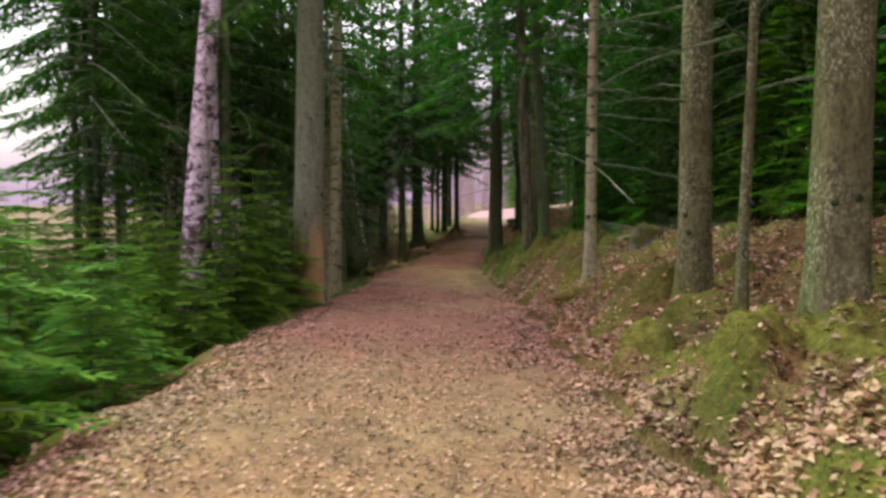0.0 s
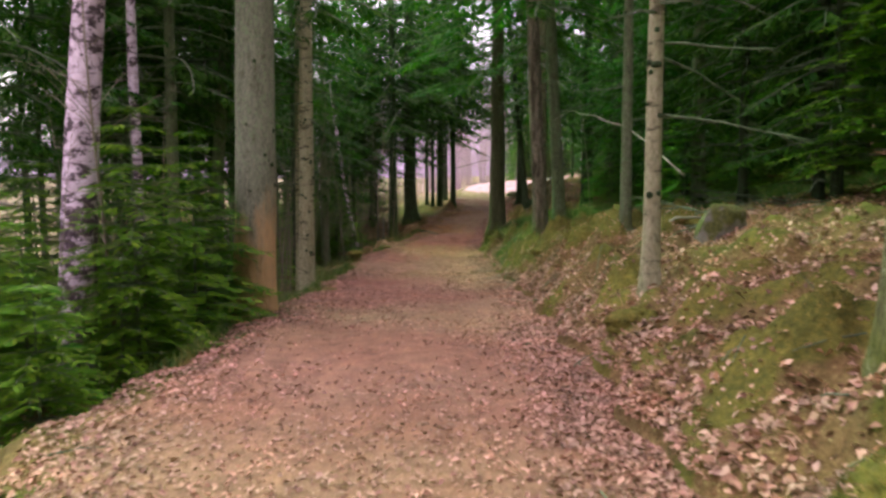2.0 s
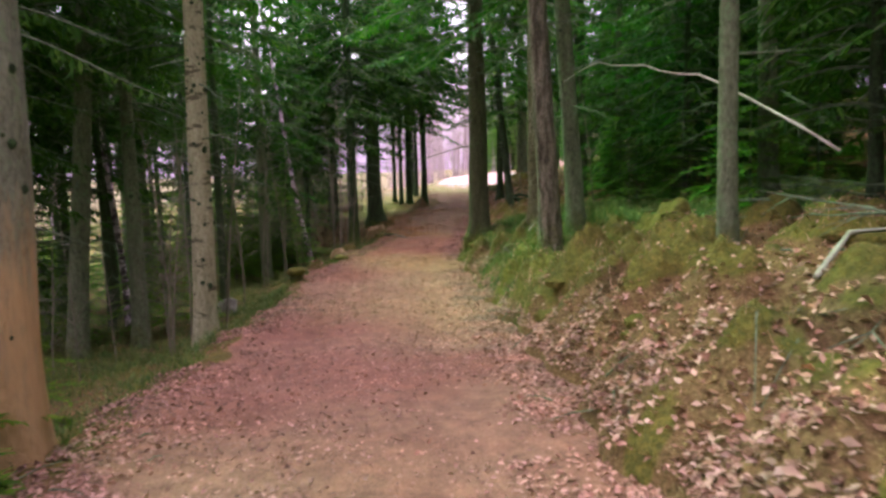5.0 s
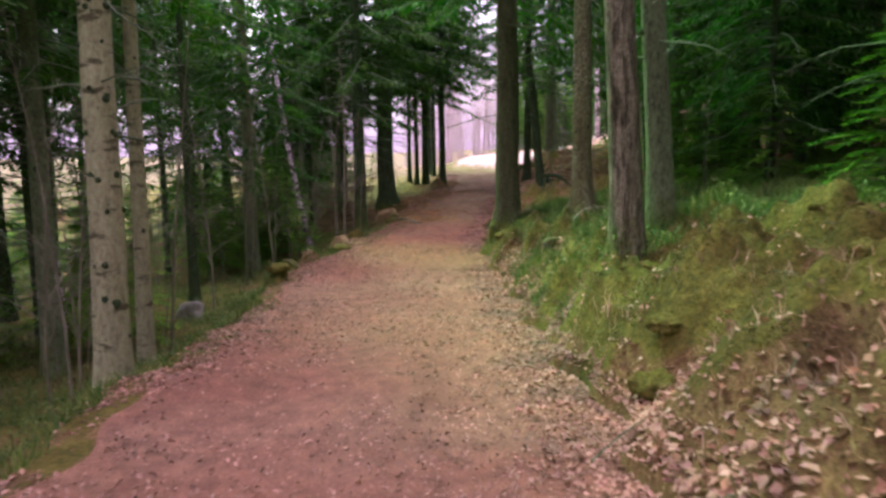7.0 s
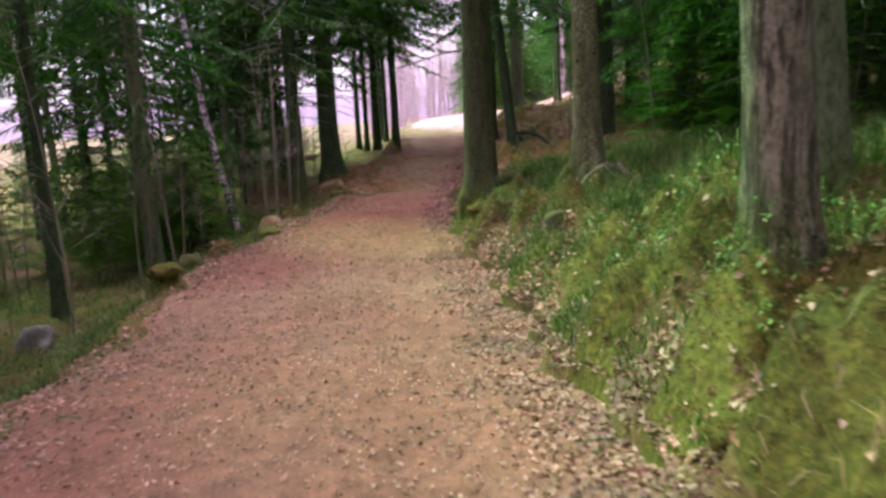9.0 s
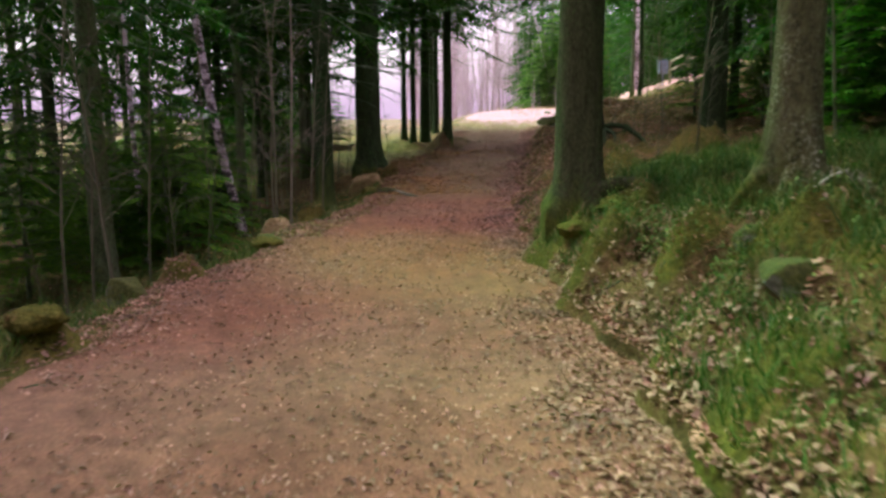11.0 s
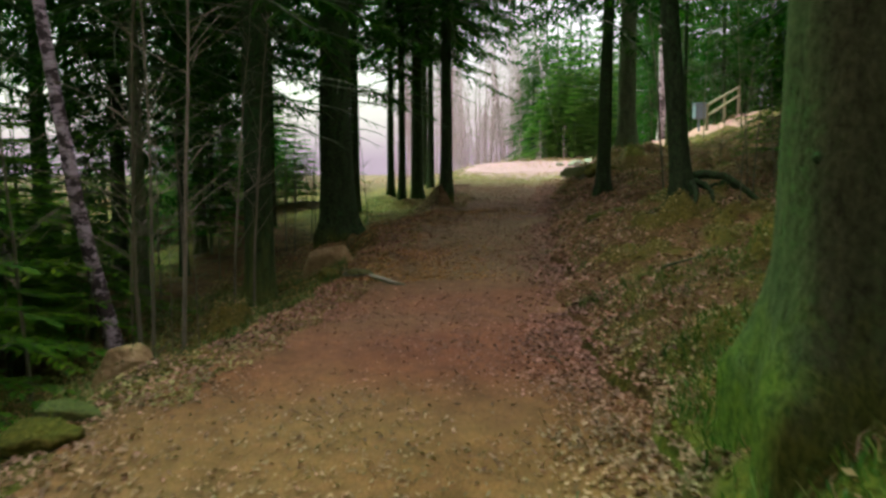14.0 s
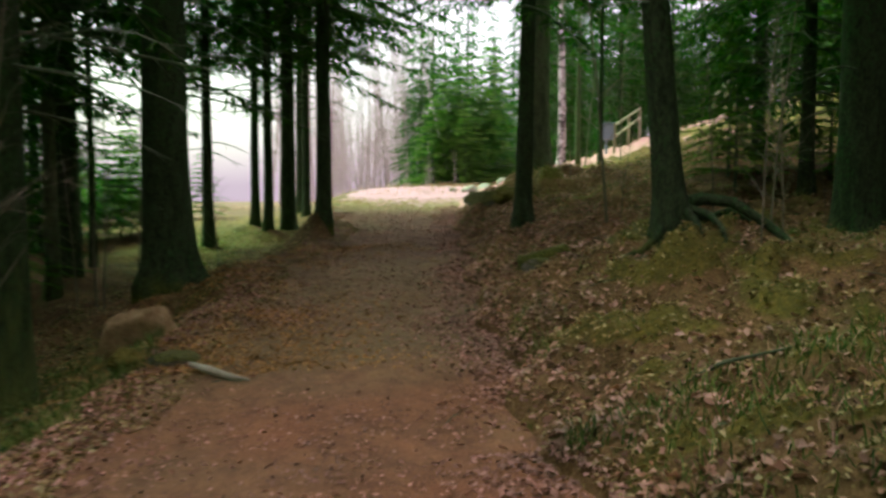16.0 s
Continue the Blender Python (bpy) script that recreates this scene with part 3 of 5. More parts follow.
def dead_branch(s, r, p, yaw, length, thick=0.011, rise=0.1):
    out = Vector((math.cos(yaw), math.sin(yaw), 0))
    side = Vector((-out.y, out.x, 0))
    pts = [p]
    d = (out + Vector((0, 0, rise))).normalized()
    for i in range(5):
        d = (d + Vector((0, 0, r.uniform(-0.22, 0.1))) + side * r.uniform(-0.15, 0.15)).normalized()
        pts.append(pts[-1] + d * (length / 5))
    s.tube(pts, [thick * (1 - 0.16 * i) for i in range(6)], 4, False)
    for i in range(int(length * 5)):
        t = r.uniform(0.25, 0.98) * 5
        a = min(int(t), 4)
        at = pts[a].lerp(pts[a + 1], t - a)
        dd = (d + side * r.choice((-1, 1)) * r.uniform(0.5, 1.2) + Vector((0, 0, r.uniform(-0.6, 0.3)))).normalized()
        tl = r.uniform(0.12, 0.4) * min(1, length)
        s.tube([at, at + dd * tl * 0.5, at + dd * tl + Vector((0, 0, -0.05 * tl))], [thick * 0.4, thick * 0.3, thick * 0.12], 3, False)


def snags(seed, d, h, lo, hi, count, reach, lean=(0, 0)):
    """Dead lower branches of a trunk."""
    r, s = random.Random(seed), Soup()
    for _ in range(count):
        z = r.uniform(lo, hi)
        yaw = r.uniform(0, 6.28)
        rad = d / 2 * (1 - z / h * 0.93) * 0.9
        p = Vector((lean[0] * z + rad * math.cos(yaw), lean[1] * z + rad * math.sin(yaw), z))
        dead_branch(s, r, p, yaw, reach * r.uniform(0.35, 1.0), 0.009 + 0.003 * reach, r.uniform(-0.25, 0.25))
    return s.mesh("deadwood", TWIG)


def stubs(seed, d, h, lo, hi, count, lean=(0, 0)):
    """Short broken branch stubs and knots on a trunk."""
    r, s = random.Random(seed), Soup()
    for i in range(count):
        z, yaw = r.uniform(lo, hi), r.uniform(0, 6.28)
        if count > 30:
            z = lo + 0.34 * round((z - lo) / 0.34) + r.uniform(-0.05, 0.05)
        rad = d / 2 * (1 - z / h * 0.93)
        out = Vector((math.cos(yaw), math.sin(yaw), r.uniform(-0.3, 0.2)))
        p = Vector((lean[0] * z, lean[1] * z, z)) + out * (rad * 0.9)
        k = r.uniform(0.5, 1.1)
        s.tube([p, p + out * 0.022 * k, p + out * 0.034 * k], [0.034 * k, 0.026 * k, 0.012 * k], 7)
    return s.mesh("knotwork", BARK_DARK)


CROWNS = {}
for key, args in {
    "high": dict(seed=11, h=18, base=4.4, reach=2.8, density=0.85),
    "high2": dict(seed=12, h=18, base=5.2, reach=2.6, density=0.8),
    "mid": dict(seed=13, h=17, base=3.2, reach=2.6, density=0.95),
    "mid2": dict(seed=14, h=17, base=2.7, reach=2.3, density=1.15),
    "over": dict(seed=17, h=18, base=3.5, reach=3.5, density=1.0, fine_to=8),
    "low": dict(seed=15, h=14, base=1.2, reach=2.2, density=1.25),
    "low2": dict(seed=16, h=12, base=0.8, reach=1.9, density=0.95, fine_to=7),
}.items():
    CROWNS[key] = (*crown_meshes(**args), args["h"])

TREES = []


def spruce(x, y, d, h=18.0, crown="high", material=BARK_GREY, lean=(0, 0), flare=0.35, seed=1, dead=(1.6, 5.0, 14, 1.2), knots=10, label="", z=None, bow=0.0, roots=5, arms=(), limbs=0):
    tree = tagged(new("spruce_tree"), label or "tall spruce with grey scaly bark and dead lower twigs", "tree", "trees of the forest")
    tree.location = (x, y, gz(x, y) if z is None else z)
    place("trunk", trunk_mesh(d, h, flare, seed, material, lean, roots, bow=bow), tree)
    me, boughs, ch = CROWNS[crown]
    top = Matrix.LocRotScale(None, Euler((-lean[1], lean[0], seed * 2.39)), (h / ch,) * 3)
    for name, data, lab in (("crown", me, "drooping dark green needles"), ("branchwork", boughs, "")):
        ob = tagged(place(name, data, tree, lab), kind="stuff")
        ob.matrix_basis = top
    if dead:
        tagged(place("deadwood", snags(seed + 500, d, h, *dead, lean), tree, "thin grey dead twigs"), kind="stuff")
    if knots:
        tagged(place("knotwork", stubs(seed + 900, d, h, 0.5, 6.0, knots, lean), tree), kind="stuff")
    r = random.Random(seed + 40)
    for k in range(limbs):
        s = Soup()
        z = 1.9 + 3.8 * (k + r.random()) / limbs
        yaw = r.uniform(0, 6.28)
        dead_branch(s, r, Vector((lean[0] * z + 0.4 * d * math.cos(yaw), lean[1] * z + 0.4 * d * math.sin(yaw), z)), yaw, r.uniform(0.9, 1.9), 0.014, r.uniform(-0.05, 0.3))
        s.made("dead_branch", TWIG, tree)
    for yaw, reach, thick, *up in arms:
        s = Soup()
        pts = []
        for i in range(7):
            t = i / 6
            a = yaw + 0.5 * math.sin(t * 2.5 + seed)
            px, py = reach * t * math.cos(a), reach * t * math.sin(a)
            pts.append((px, py, gz(x + px, y + py) - tree.location.z + ((up[0] if up else 0.32) * (1 - t) ** 2.6 + 0.05 - 0.12 * t)))
        s.tube(pts, [thick * (1 - 0.8 * i / 6) for i in range(7)], 8)
        s.made("root", material, tree, smooth=True)
    TREES.append((x, y))
    return tree


# trees along the right of the track
spruce(1.99, 6.73, 0.265, 17, "high2", BARK_LICHEN, seed=21, label="spruce with pale lichen-flecked bark and a mossy foot on the bank")
spruce(1.93, 5.45, 0.075, 11, "high2", BARK_LICHEN, seed=22, bow=0.05, knots=4, label="thin crooked trunk spotted with pale lichen")
spruce(2.27, 4.85, 0.34, 18, "high", BARK_LICHEN, seed=23, flare=0.5, label="stout spruce with rough lichen-spotted bark")
spruce(1.78, 10.26, 0.145, 13, "high2", BARK_PALE, seed=24, limbs=3, flare=0.5, dead=(1.2, 5.0, 20, 1.7), knots=44, lean=(0.004, 0), label="slender spruce with pale knotty bark and long dead twigs")
spruce(2.6, 14.97, 0.16, 13, "high2", BARK_GREY, seed=25, label="slender grey spruce on the leafy bank")
spruce(1.98, 19.48, 0.285, 18, "high", BARK_RIDGED, seed=26, lean=(-0.045, 0), flare=0.3, knots=4, label="leaning spruce with ridged brown bark and a mossy foot")
spruce(2.42, 20, 0.25, 17, "high2", BARK_GREY, seed=27, lean=(-0.055, 0.0), label="grey spruce behind a leaning one")
spruce(2.78, 26.26, 0.33, 18, "high", BARK_LICHEN, seed=28, flare=0.75, arms=[(-0.3, 0.8, 0.09), (3.7, 0.8, 0.09), (4.5, 0.7, 0.08)], label="spruce with pale grey bark and spread roots")
spruce(1.82, 29.25, 0.5, 20, "over", BARK_MOSS, seed=29, flare=0.7, roots=4, knots=16, dead=(2.0, 6.0, 18, 1.6), arms=[(-0.3, 0.95, 0.15, 0.4), (4.9, 0.5, 0.1, 0.2)], label="big spruce at the track's edge with a moss-covered flared foot")
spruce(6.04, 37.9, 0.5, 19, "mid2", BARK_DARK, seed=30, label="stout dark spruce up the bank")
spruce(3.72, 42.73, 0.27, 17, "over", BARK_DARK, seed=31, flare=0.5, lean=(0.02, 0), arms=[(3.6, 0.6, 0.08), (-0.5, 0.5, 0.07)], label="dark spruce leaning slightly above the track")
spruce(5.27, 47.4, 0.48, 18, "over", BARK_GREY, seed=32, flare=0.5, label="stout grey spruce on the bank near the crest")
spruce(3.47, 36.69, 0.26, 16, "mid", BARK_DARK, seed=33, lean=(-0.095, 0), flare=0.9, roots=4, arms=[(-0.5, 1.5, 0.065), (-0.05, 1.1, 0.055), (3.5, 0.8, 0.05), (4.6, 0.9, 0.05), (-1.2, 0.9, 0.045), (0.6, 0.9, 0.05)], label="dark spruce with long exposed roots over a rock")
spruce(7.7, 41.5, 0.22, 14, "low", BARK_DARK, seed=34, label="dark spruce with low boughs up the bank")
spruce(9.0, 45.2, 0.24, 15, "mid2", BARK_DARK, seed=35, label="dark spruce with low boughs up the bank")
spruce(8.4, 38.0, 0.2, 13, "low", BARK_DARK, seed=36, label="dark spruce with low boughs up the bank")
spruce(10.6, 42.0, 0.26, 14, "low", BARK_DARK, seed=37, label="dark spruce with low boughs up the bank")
spruce(7.19, 49.0, 0.12, 14, "high2", BARK_DARK, seed=38, knots=0, label="thin dark trunk before the open slope")
spruce(7.62, 52.0, 0.15, 14, "high2", BARK_GREY, seed=39, knots=0, label="thin grey trunk before the open slope")
# trees along the left of the track
spruce(-2.1, 13.1, 0.5, 20, "high", BARK_RUBBED, seed=41, lean=(0.022, 0), flare=0.22, knots=64, dead=(3.4, 6.0, 8, 1.2), label="big grey spruce with knots and a rubbed orange-brown foot")
spruce(-2.46, 19.19, 0.3, 18, "high2", BARK_PALE, seed=42, lean=(0.016, 0), flare=0.25, knots=110, label="pale spruce with dark rings of knots")
spruce(-2.98, 21.54, 0.19, 15, "high2", BARK_PALE, seed=43, lean=(0.012, 0), knots=10, label="slim pale spruce beside the track")
spruce(-4.78, 20.95, 0.3, 17, "high2", BARK_GREY, seed=44, lean=(0.09, 0), label="leaning grey spruce among undergrowth")
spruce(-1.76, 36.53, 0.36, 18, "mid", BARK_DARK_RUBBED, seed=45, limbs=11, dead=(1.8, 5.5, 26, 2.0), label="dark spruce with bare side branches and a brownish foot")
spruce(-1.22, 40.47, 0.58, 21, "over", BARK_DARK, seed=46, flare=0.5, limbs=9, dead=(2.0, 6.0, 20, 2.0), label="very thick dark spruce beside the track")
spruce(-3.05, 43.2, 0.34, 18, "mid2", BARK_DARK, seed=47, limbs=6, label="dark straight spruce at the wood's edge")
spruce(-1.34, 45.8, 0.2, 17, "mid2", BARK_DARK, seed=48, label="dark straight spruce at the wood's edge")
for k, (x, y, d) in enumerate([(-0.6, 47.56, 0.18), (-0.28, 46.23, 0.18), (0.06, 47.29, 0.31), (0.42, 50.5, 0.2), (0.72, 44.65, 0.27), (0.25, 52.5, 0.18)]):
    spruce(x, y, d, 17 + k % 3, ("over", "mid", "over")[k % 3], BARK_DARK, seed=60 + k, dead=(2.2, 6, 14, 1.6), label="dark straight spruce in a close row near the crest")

spruce(-6.0, 34.6, 0.24, 13, "low", BARK_DARK, seed=49, label="dark spruce with boughs hanging to the ground")
# dense low spruces that close the wood on the left
for k, (x, y, c) in enumerate([(-4.7, 39.9, "low2"), (-4.2, 43.9, "low2"), (-4.4, 46.2, "low2")]):
    spruce(x, y, 0.16 + 0.02 * (k % 3), 9 + k % 4, c, BARK_DARK, seed=140 + k, dead=(0.6, 4, 14, 1.2), knots=0, label="dense low-boughed spruce in the wood beside the track")
# slim trunks in the thin wood on the left
for k, (x, y, d, c) in enumerate([(-7.82, 42, 0.2, "high2"), (-6.95, 42.3, 0.34, "high"), (-3.67, 40, 0.15, "high2"), (-2.96, 42, 0.2, "mid2"), (-6.55, 38, 0.1, "high2"), (-6.26, 42, 0.1, "high2"),
                                  (-3.92, 42, 0.24, "mid"), (-4.3, 39, 0.2, "mid2"), (-2.95, 44.2, 0.12, "high"), (-3.56, 37.6, 0.2, "mid2"), (-6.89, 16, 0.16, "high2"), (-6.24, 15, 0.18, "high2"),
                                  (-4.05, 21.6, 0.26, "high2"), (-4.01, 27.2, 0.18, "high2"), (-5.96, 38, 0.14, "mid2"), (-3.6, 30.3, 0.28, "mid2")]):
    spruce(x, y, d, 12 + (k * 7) % 6, c, BARK_DARK if k % 3 else BARK_GREY, seed=80 + k, dead=(1.2, 5, 12, 1.0), knots=4, flare=0.3, label="slim spruce in the thin wood beside the track")

# the depth of the wood, filled in


def in_gap(x, y):
    """A thin stretch of the wood through which the open land shows."""
    return y > 27 and -0.48 < (x - 0.3) / max(y - 22.4, 1) < -0.29


fill = random.Random(5)


def grow_more(count, xr, yr, kinds, dmin, dmax, gap, keep):
    made = tries = 0
    while made < count and tries < 4000:
        tries += 1
        y = fill.uniform(*yr)
        x = fill.uniform(*xr)
        if not keep(x, y) or any((x - a) ** 2 + (y - b) ** 2 < gap * gap for a, b in TREES):
            continue
        k = fill.randrange(len(kinds))
        m = masters_of(kinds[k], dmin, dmax)
        s = fill.uniform(0.85, 1.15)
        t = copy_thing(m, Matrix.LocRotScale((x, y, gz(x, y)), Euler((fill.uniform(-0.02, 0.02), fill.uniform(-0.02, 0.02), fill.uniform(0, 6.28))), (s, s, s)))
        TREES.append((x, y))
        made += 1


MASTERS = {}


def masters_of(kind, dmin, dmax):
    """A few model trees of each kind stand deep in the wood; the rest are copies of them."""
    key = (kind, fill.randrange(2))
    if key not in MASTERS:
        n = len(MASTERS)
        x, y = 14.0 + 2.4 * (n % 5), -9.0 + 3.0 * (n // 5)
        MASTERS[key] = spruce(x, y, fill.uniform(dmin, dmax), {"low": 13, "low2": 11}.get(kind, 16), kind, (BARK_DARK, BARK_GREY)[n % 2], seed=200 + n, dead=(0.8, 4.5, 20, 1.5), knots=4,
                              label="spruce in the depth of the wood")
    return MASTERS[key]


grow_more(92, (3.5, 24), (-6, 47), ("low", "mid2", "low2", "mid", "mid2"), 0.14, 0.34, 1.6, lambda x, y: x - right_of(y) > 2.8 + 0.05 * y and not (y > 34 and x < 8))
grow_more(56, (10, 34), (44, 80), ("low", "mid2", "low2", "mid"), 0.2, 0.35, 1.6, lambda x, y: (y > 64 and x > 11) or (x - 0.43) / max(y - 30, 1) > 0.66)
grow_more(6, (-11, -4.5), (11, 32), ("high", "high2", "mid", "high"), 0.1, 0.24, 1.5, lambda x, y: x > -0.40 * y and not in_gap(x, y))
grow_more(10, (-9.5, -5.2), (12, 27), ("mid", "mid2", "high"), 0.12, 0.24, 1.3, lambda x, y: x > -0.42 * y and not in_gap(x, y))
grow_more(8, (-12, -5), (32, 44), ("high2", "high"), 0.1, 0.2, 1.8, lambda x, y: not in_gap(x, y))
grow_more(16, (-16, 16), (-26, -8), ("mid", "low", "high"), 0.2, 0.35, 2.2, lambda x, y: abs(x) > 3.2)
grow_more(6, (6.5, 12), (77, 84), ("low2", "low"), 0.15, 0.2, 1.1, lambda x, y: True)
grow_more(44, (8, 34), (76, 116), ("low", "mid2", "low2"), 0.2, 0.35, 2.2, lambda x, y: x > 9 + 0.05 * (y - 76))
kept = fill.getstate()
grow_more(26, (3.8, 16), (10, 42), ("mid", "mid2", "high", "low"), 0.16, 0.3, 1.1, lambda x, y: x - right_of(y) > 2.6 + 0.05 * y and not (y > 33 and x < 8))
fill.setstate(kept)

# ---- birches ----


def birch(x, y, d, h, lean, seed, label, bow=0.04, top=True):
    tree = tagged(new("birch_tree"), label, "tree", "birches")
    tree.location = (x, y, gz(x, y))
    place("trunk", trunk_mesh(d, h, 0.3, seed, BIRCH, lean, 4, bow=bow), tree, "white bark with black cracked patches")
    r, s = random.Random(seed), Soup()
    for _ in range(34 if top else 8):
        z = r.uniform(0.35 * h, 0.97 * h)
        yaw = r.uniform(0, 6.28)
        dead_branch(s, r, Vector((lean[0] * z, lean[1] * z, z)), yaw, (1.1 - z / h) * 3.2, 0.016, 0.9)
    tagged(s.made("brushwood", TWIG, tree, "leafless dark twigs"), kind="stuff")
    TREES.append((x, y))
    return tree


birch(-3.33, 11.06, 0.35, 15, (0.08, 0.02), 301, "white birch with black cracked bark among young spruces")
birch(-3.02, 35.1, 0.17, 12, (-0.16, 0), 302, "leaning birch with dark cracked bark at its foot", 0.06)
birch(-5.2, 24.5, 0.13, 12, (-0.08, 0), 303, "thin pale birch in the undergrowth")
birch(-4.0, 33.0, 0.09, 9, (-0.05, 0.02), 304, "thin pale birch in the undergrowth")
birch(-3.6, 13.85, 0.16, 13, (-0.04, 0.05), 307, "slim birch with ringed grey-white bark behind a larger one")
birch(-7.9, 28.6, 0.18, 12, (-0.09, 0), 305, "thin pale birch in the undergrowth")
birch(8.2, 74.0, 0.2, 12, (-0.24, 0), 308, "leaning white birch before the far spruces")
birch(9.6, 60, 0.3, 16, (0.0, 0), 306, "pale birch on the open slope past the crest")


def bare_tree_meshes(seed, h, d, spread=0.3, more=1):
    """Stem with rising limbs and twigs, without leaves."""
    r = random.Random(seed)
    s = Soup()
    pts = [Vector((0, 0, -0.2))]
    dx, dy = r.uniform(-0.06, 0.06), r.uniform(-0.06, 0.06)
    n = 9
    for i in range(1, n + 1):
        dx += r.uniform(-0.05, 0.05)
        dy += r.uniform(-0.05, 0.05)
        pts.append(pts[-1] + Vector((dx, dy, 1)) * (h / n))
    s.tube(pts, [d / 2 * (1 - 0.92 * i / n) for i in range(n + 1)], 6, False)
    stem = s.mesh("stem", STEM, True)
    t = Soup()
    for _ in range(int(16 + h * 3) * more):
        q = r.uniform(0.22, 0.97) * n
        a = min(int(q), n - 1)
        at = pts[a].lerp(pts[a + 1], q - a)
        k = 1 - q / n
        dead_branch(t, r, at, r.uniform(0, 6.28), spread * h * (0.25 + 0.75 * k) * r.uniform(0.5, 1), 0.004 + 0.02 * d * 3 * k, r.uniform(0.5, 1.4))
    return stem, t.mesh("brushwood", STEM)


BARE = [bare_tree_meshes(400 + k, h, d) for k, (h, d) in enumerate([(4.2, 0.035), (3.0, 0.025), (5.5, 0.05), (2.2, 0.018)])]


def sapling(k, x, y, scale, turn):
    t = tagged(new("bare_sapling"), "thin leafless sapling with fine pale twigs in the undergrowth", "sapling", "saplings of the undergrowth")
    t.matrix_basis = Matrix.LocRotScale((x, y, gz(x, y)), Euler((0, 0, turn)), (scale,) * 3)
    place("stem", BARE[k][0], t)
    tagged(place("brushwood", BARE[k][1], t), kind="stuff")


for _ in range(84):
    y = fill.uniform(9, 44)
    x = left_of(y) - 0.9 - abs(fill.gauss(0, 2.6))
    sapling(fill.randrange(4), x, y, fill.uniform(0.7, 1.2), fill.uniform(0, 6.28))
for _ in range(26):
    y = fill.uniform(9, 50)
    x = right_of(y) + 1.8 + abs(fill.gauss(0, 3.0))
    sapling(fill.randrange(4), x, y, fill.uniform(0.5, 1.0), fill.uniform(0, 6.28))

for k, x, y, sc in [(1, 4.3, 36.6, 0.9), (3, 4.0, 36.2, 1.0), (1, 4.9, 37.4, 0.8), (3, 5.3, 36.0, 1.0), (0, 5.6, 40.2, 0.7), (3, 4.6, 40.9, 1.0), (1, 6.3, 43.6, 0.8)]:
    sapling(k, x, y, sc, fill.uniform(0, 6.28))
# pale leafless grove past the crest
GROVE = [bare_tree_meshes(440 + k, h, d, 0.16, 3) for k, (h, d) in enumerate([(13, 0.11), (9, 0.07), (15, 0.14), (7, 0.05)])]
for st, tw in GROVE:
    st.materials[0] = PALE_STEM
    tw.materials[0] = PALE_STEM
for k in range(130):
    y = fill.uniform(76, 112)
    x = fill.uniform(-1.0, 9.5) + (y - 90) * 0.14
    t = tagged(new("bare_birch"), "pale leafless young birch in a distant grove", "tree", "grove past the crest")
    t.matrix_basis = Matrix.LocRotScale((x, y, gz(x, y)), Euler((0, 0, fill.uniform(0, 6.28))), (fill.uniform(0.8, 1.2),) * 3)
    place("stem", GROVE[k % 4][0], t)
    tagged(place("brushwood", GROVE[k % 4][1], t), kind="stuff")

for k in range(60):
    y = fill.uniform(68, 84)
    x = fill.uniform(0.0, 8.0) + (y - 75) * 0.1
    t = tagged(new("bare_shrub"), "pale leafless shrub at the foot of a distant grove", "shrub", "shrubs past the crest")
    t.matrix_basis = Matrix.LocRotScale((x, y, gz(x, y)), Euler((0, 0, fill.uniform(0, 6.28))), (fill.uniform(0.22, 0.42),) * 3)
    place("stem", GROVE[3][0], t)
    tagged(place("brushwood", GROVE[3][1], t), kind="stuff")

# ---- young spruces ----


def young_spruce_mesh(seed, h, reach):
    r = random.Random(seed)
    leaf, wood = Soup(), Soup()
    wood.tube([(0, 0, -0.15), (0, 0, h * 0.5), (0.01, 0, h)], [0.022 * h / 2, 0.012 * h / 2, 0.003], 6, False)
    z = 0.12 * h
    while z < h:
        k = z / h
        turn = r.uniform(0, 6.28)
        for j in range(6):
            yaw = turn + j * 1.047 + r.uniform(-0.3, 0.3)
            out = Vector((math.cos(yaw), math.sin(yaw), 0))
            side = Vector((-out.y, out.x, 0))
            length = reach * (1 - k) ** 0.8 * r.uniform(0.65, 1.1) + 0.07
            rise = r.uniform(0.0, 0.3)
            line = [Vector((0, 0, z)) + out * (length * t) + Vector((0, 0, length * (rise * t - 0.28 * t * t))) for t in (0, 0.33, 0.66, 1)]
            wood.tube(line, [0.007, 0.005, 0.004, 0.002], 3, False)
            count = max(3, int(length / 0.06))
            for i in range(count):
                t = (0.12 + 0.88 * (i + r.random()) / count) * 3
                a = min(int(t), 2)
                at = line[a].lerp(line[a + 1], t - a)
                for sgn in (-1, 1):
                    d = (out * r.uniform(0.6, 1.0) + side * sgn * r.uniform(0.5, 0.9) + Vector((0, 0, r.uniform(-0.35, 0.1)))).normalized()
                    tl = 0.10 + 0.16 * (1 - t / 3.3) * r.uniform(0.5, 1.2)
                    sd = d.cross(Vector((0, 0, 1))).normalized()
                    leaf.blade(at, d, sd, tl, 0.022 + 0.01 * h, 0.1)
                    for b in range(4):
                        w = (b + r.random()) / 4
                        dd = (d * 0.7 + sd * (1 if b % 2 else -1) + Vector((0, 0, r.uniform(-0.3, 0.2)))).normalized()
                        leaf.dart(at + d * (tl * w), dd, d, tl * 0.42 * (1.1 - 0.5 * w), 0.012 + 0.007 * h)
        z += 0.11 * h * r.uniform(0.7, 1.1) / max(1, h / 1.6)
    return leaf.mesh("foliage", NEEDLES_YOUNG), wood.mesh("stem", TWIG)


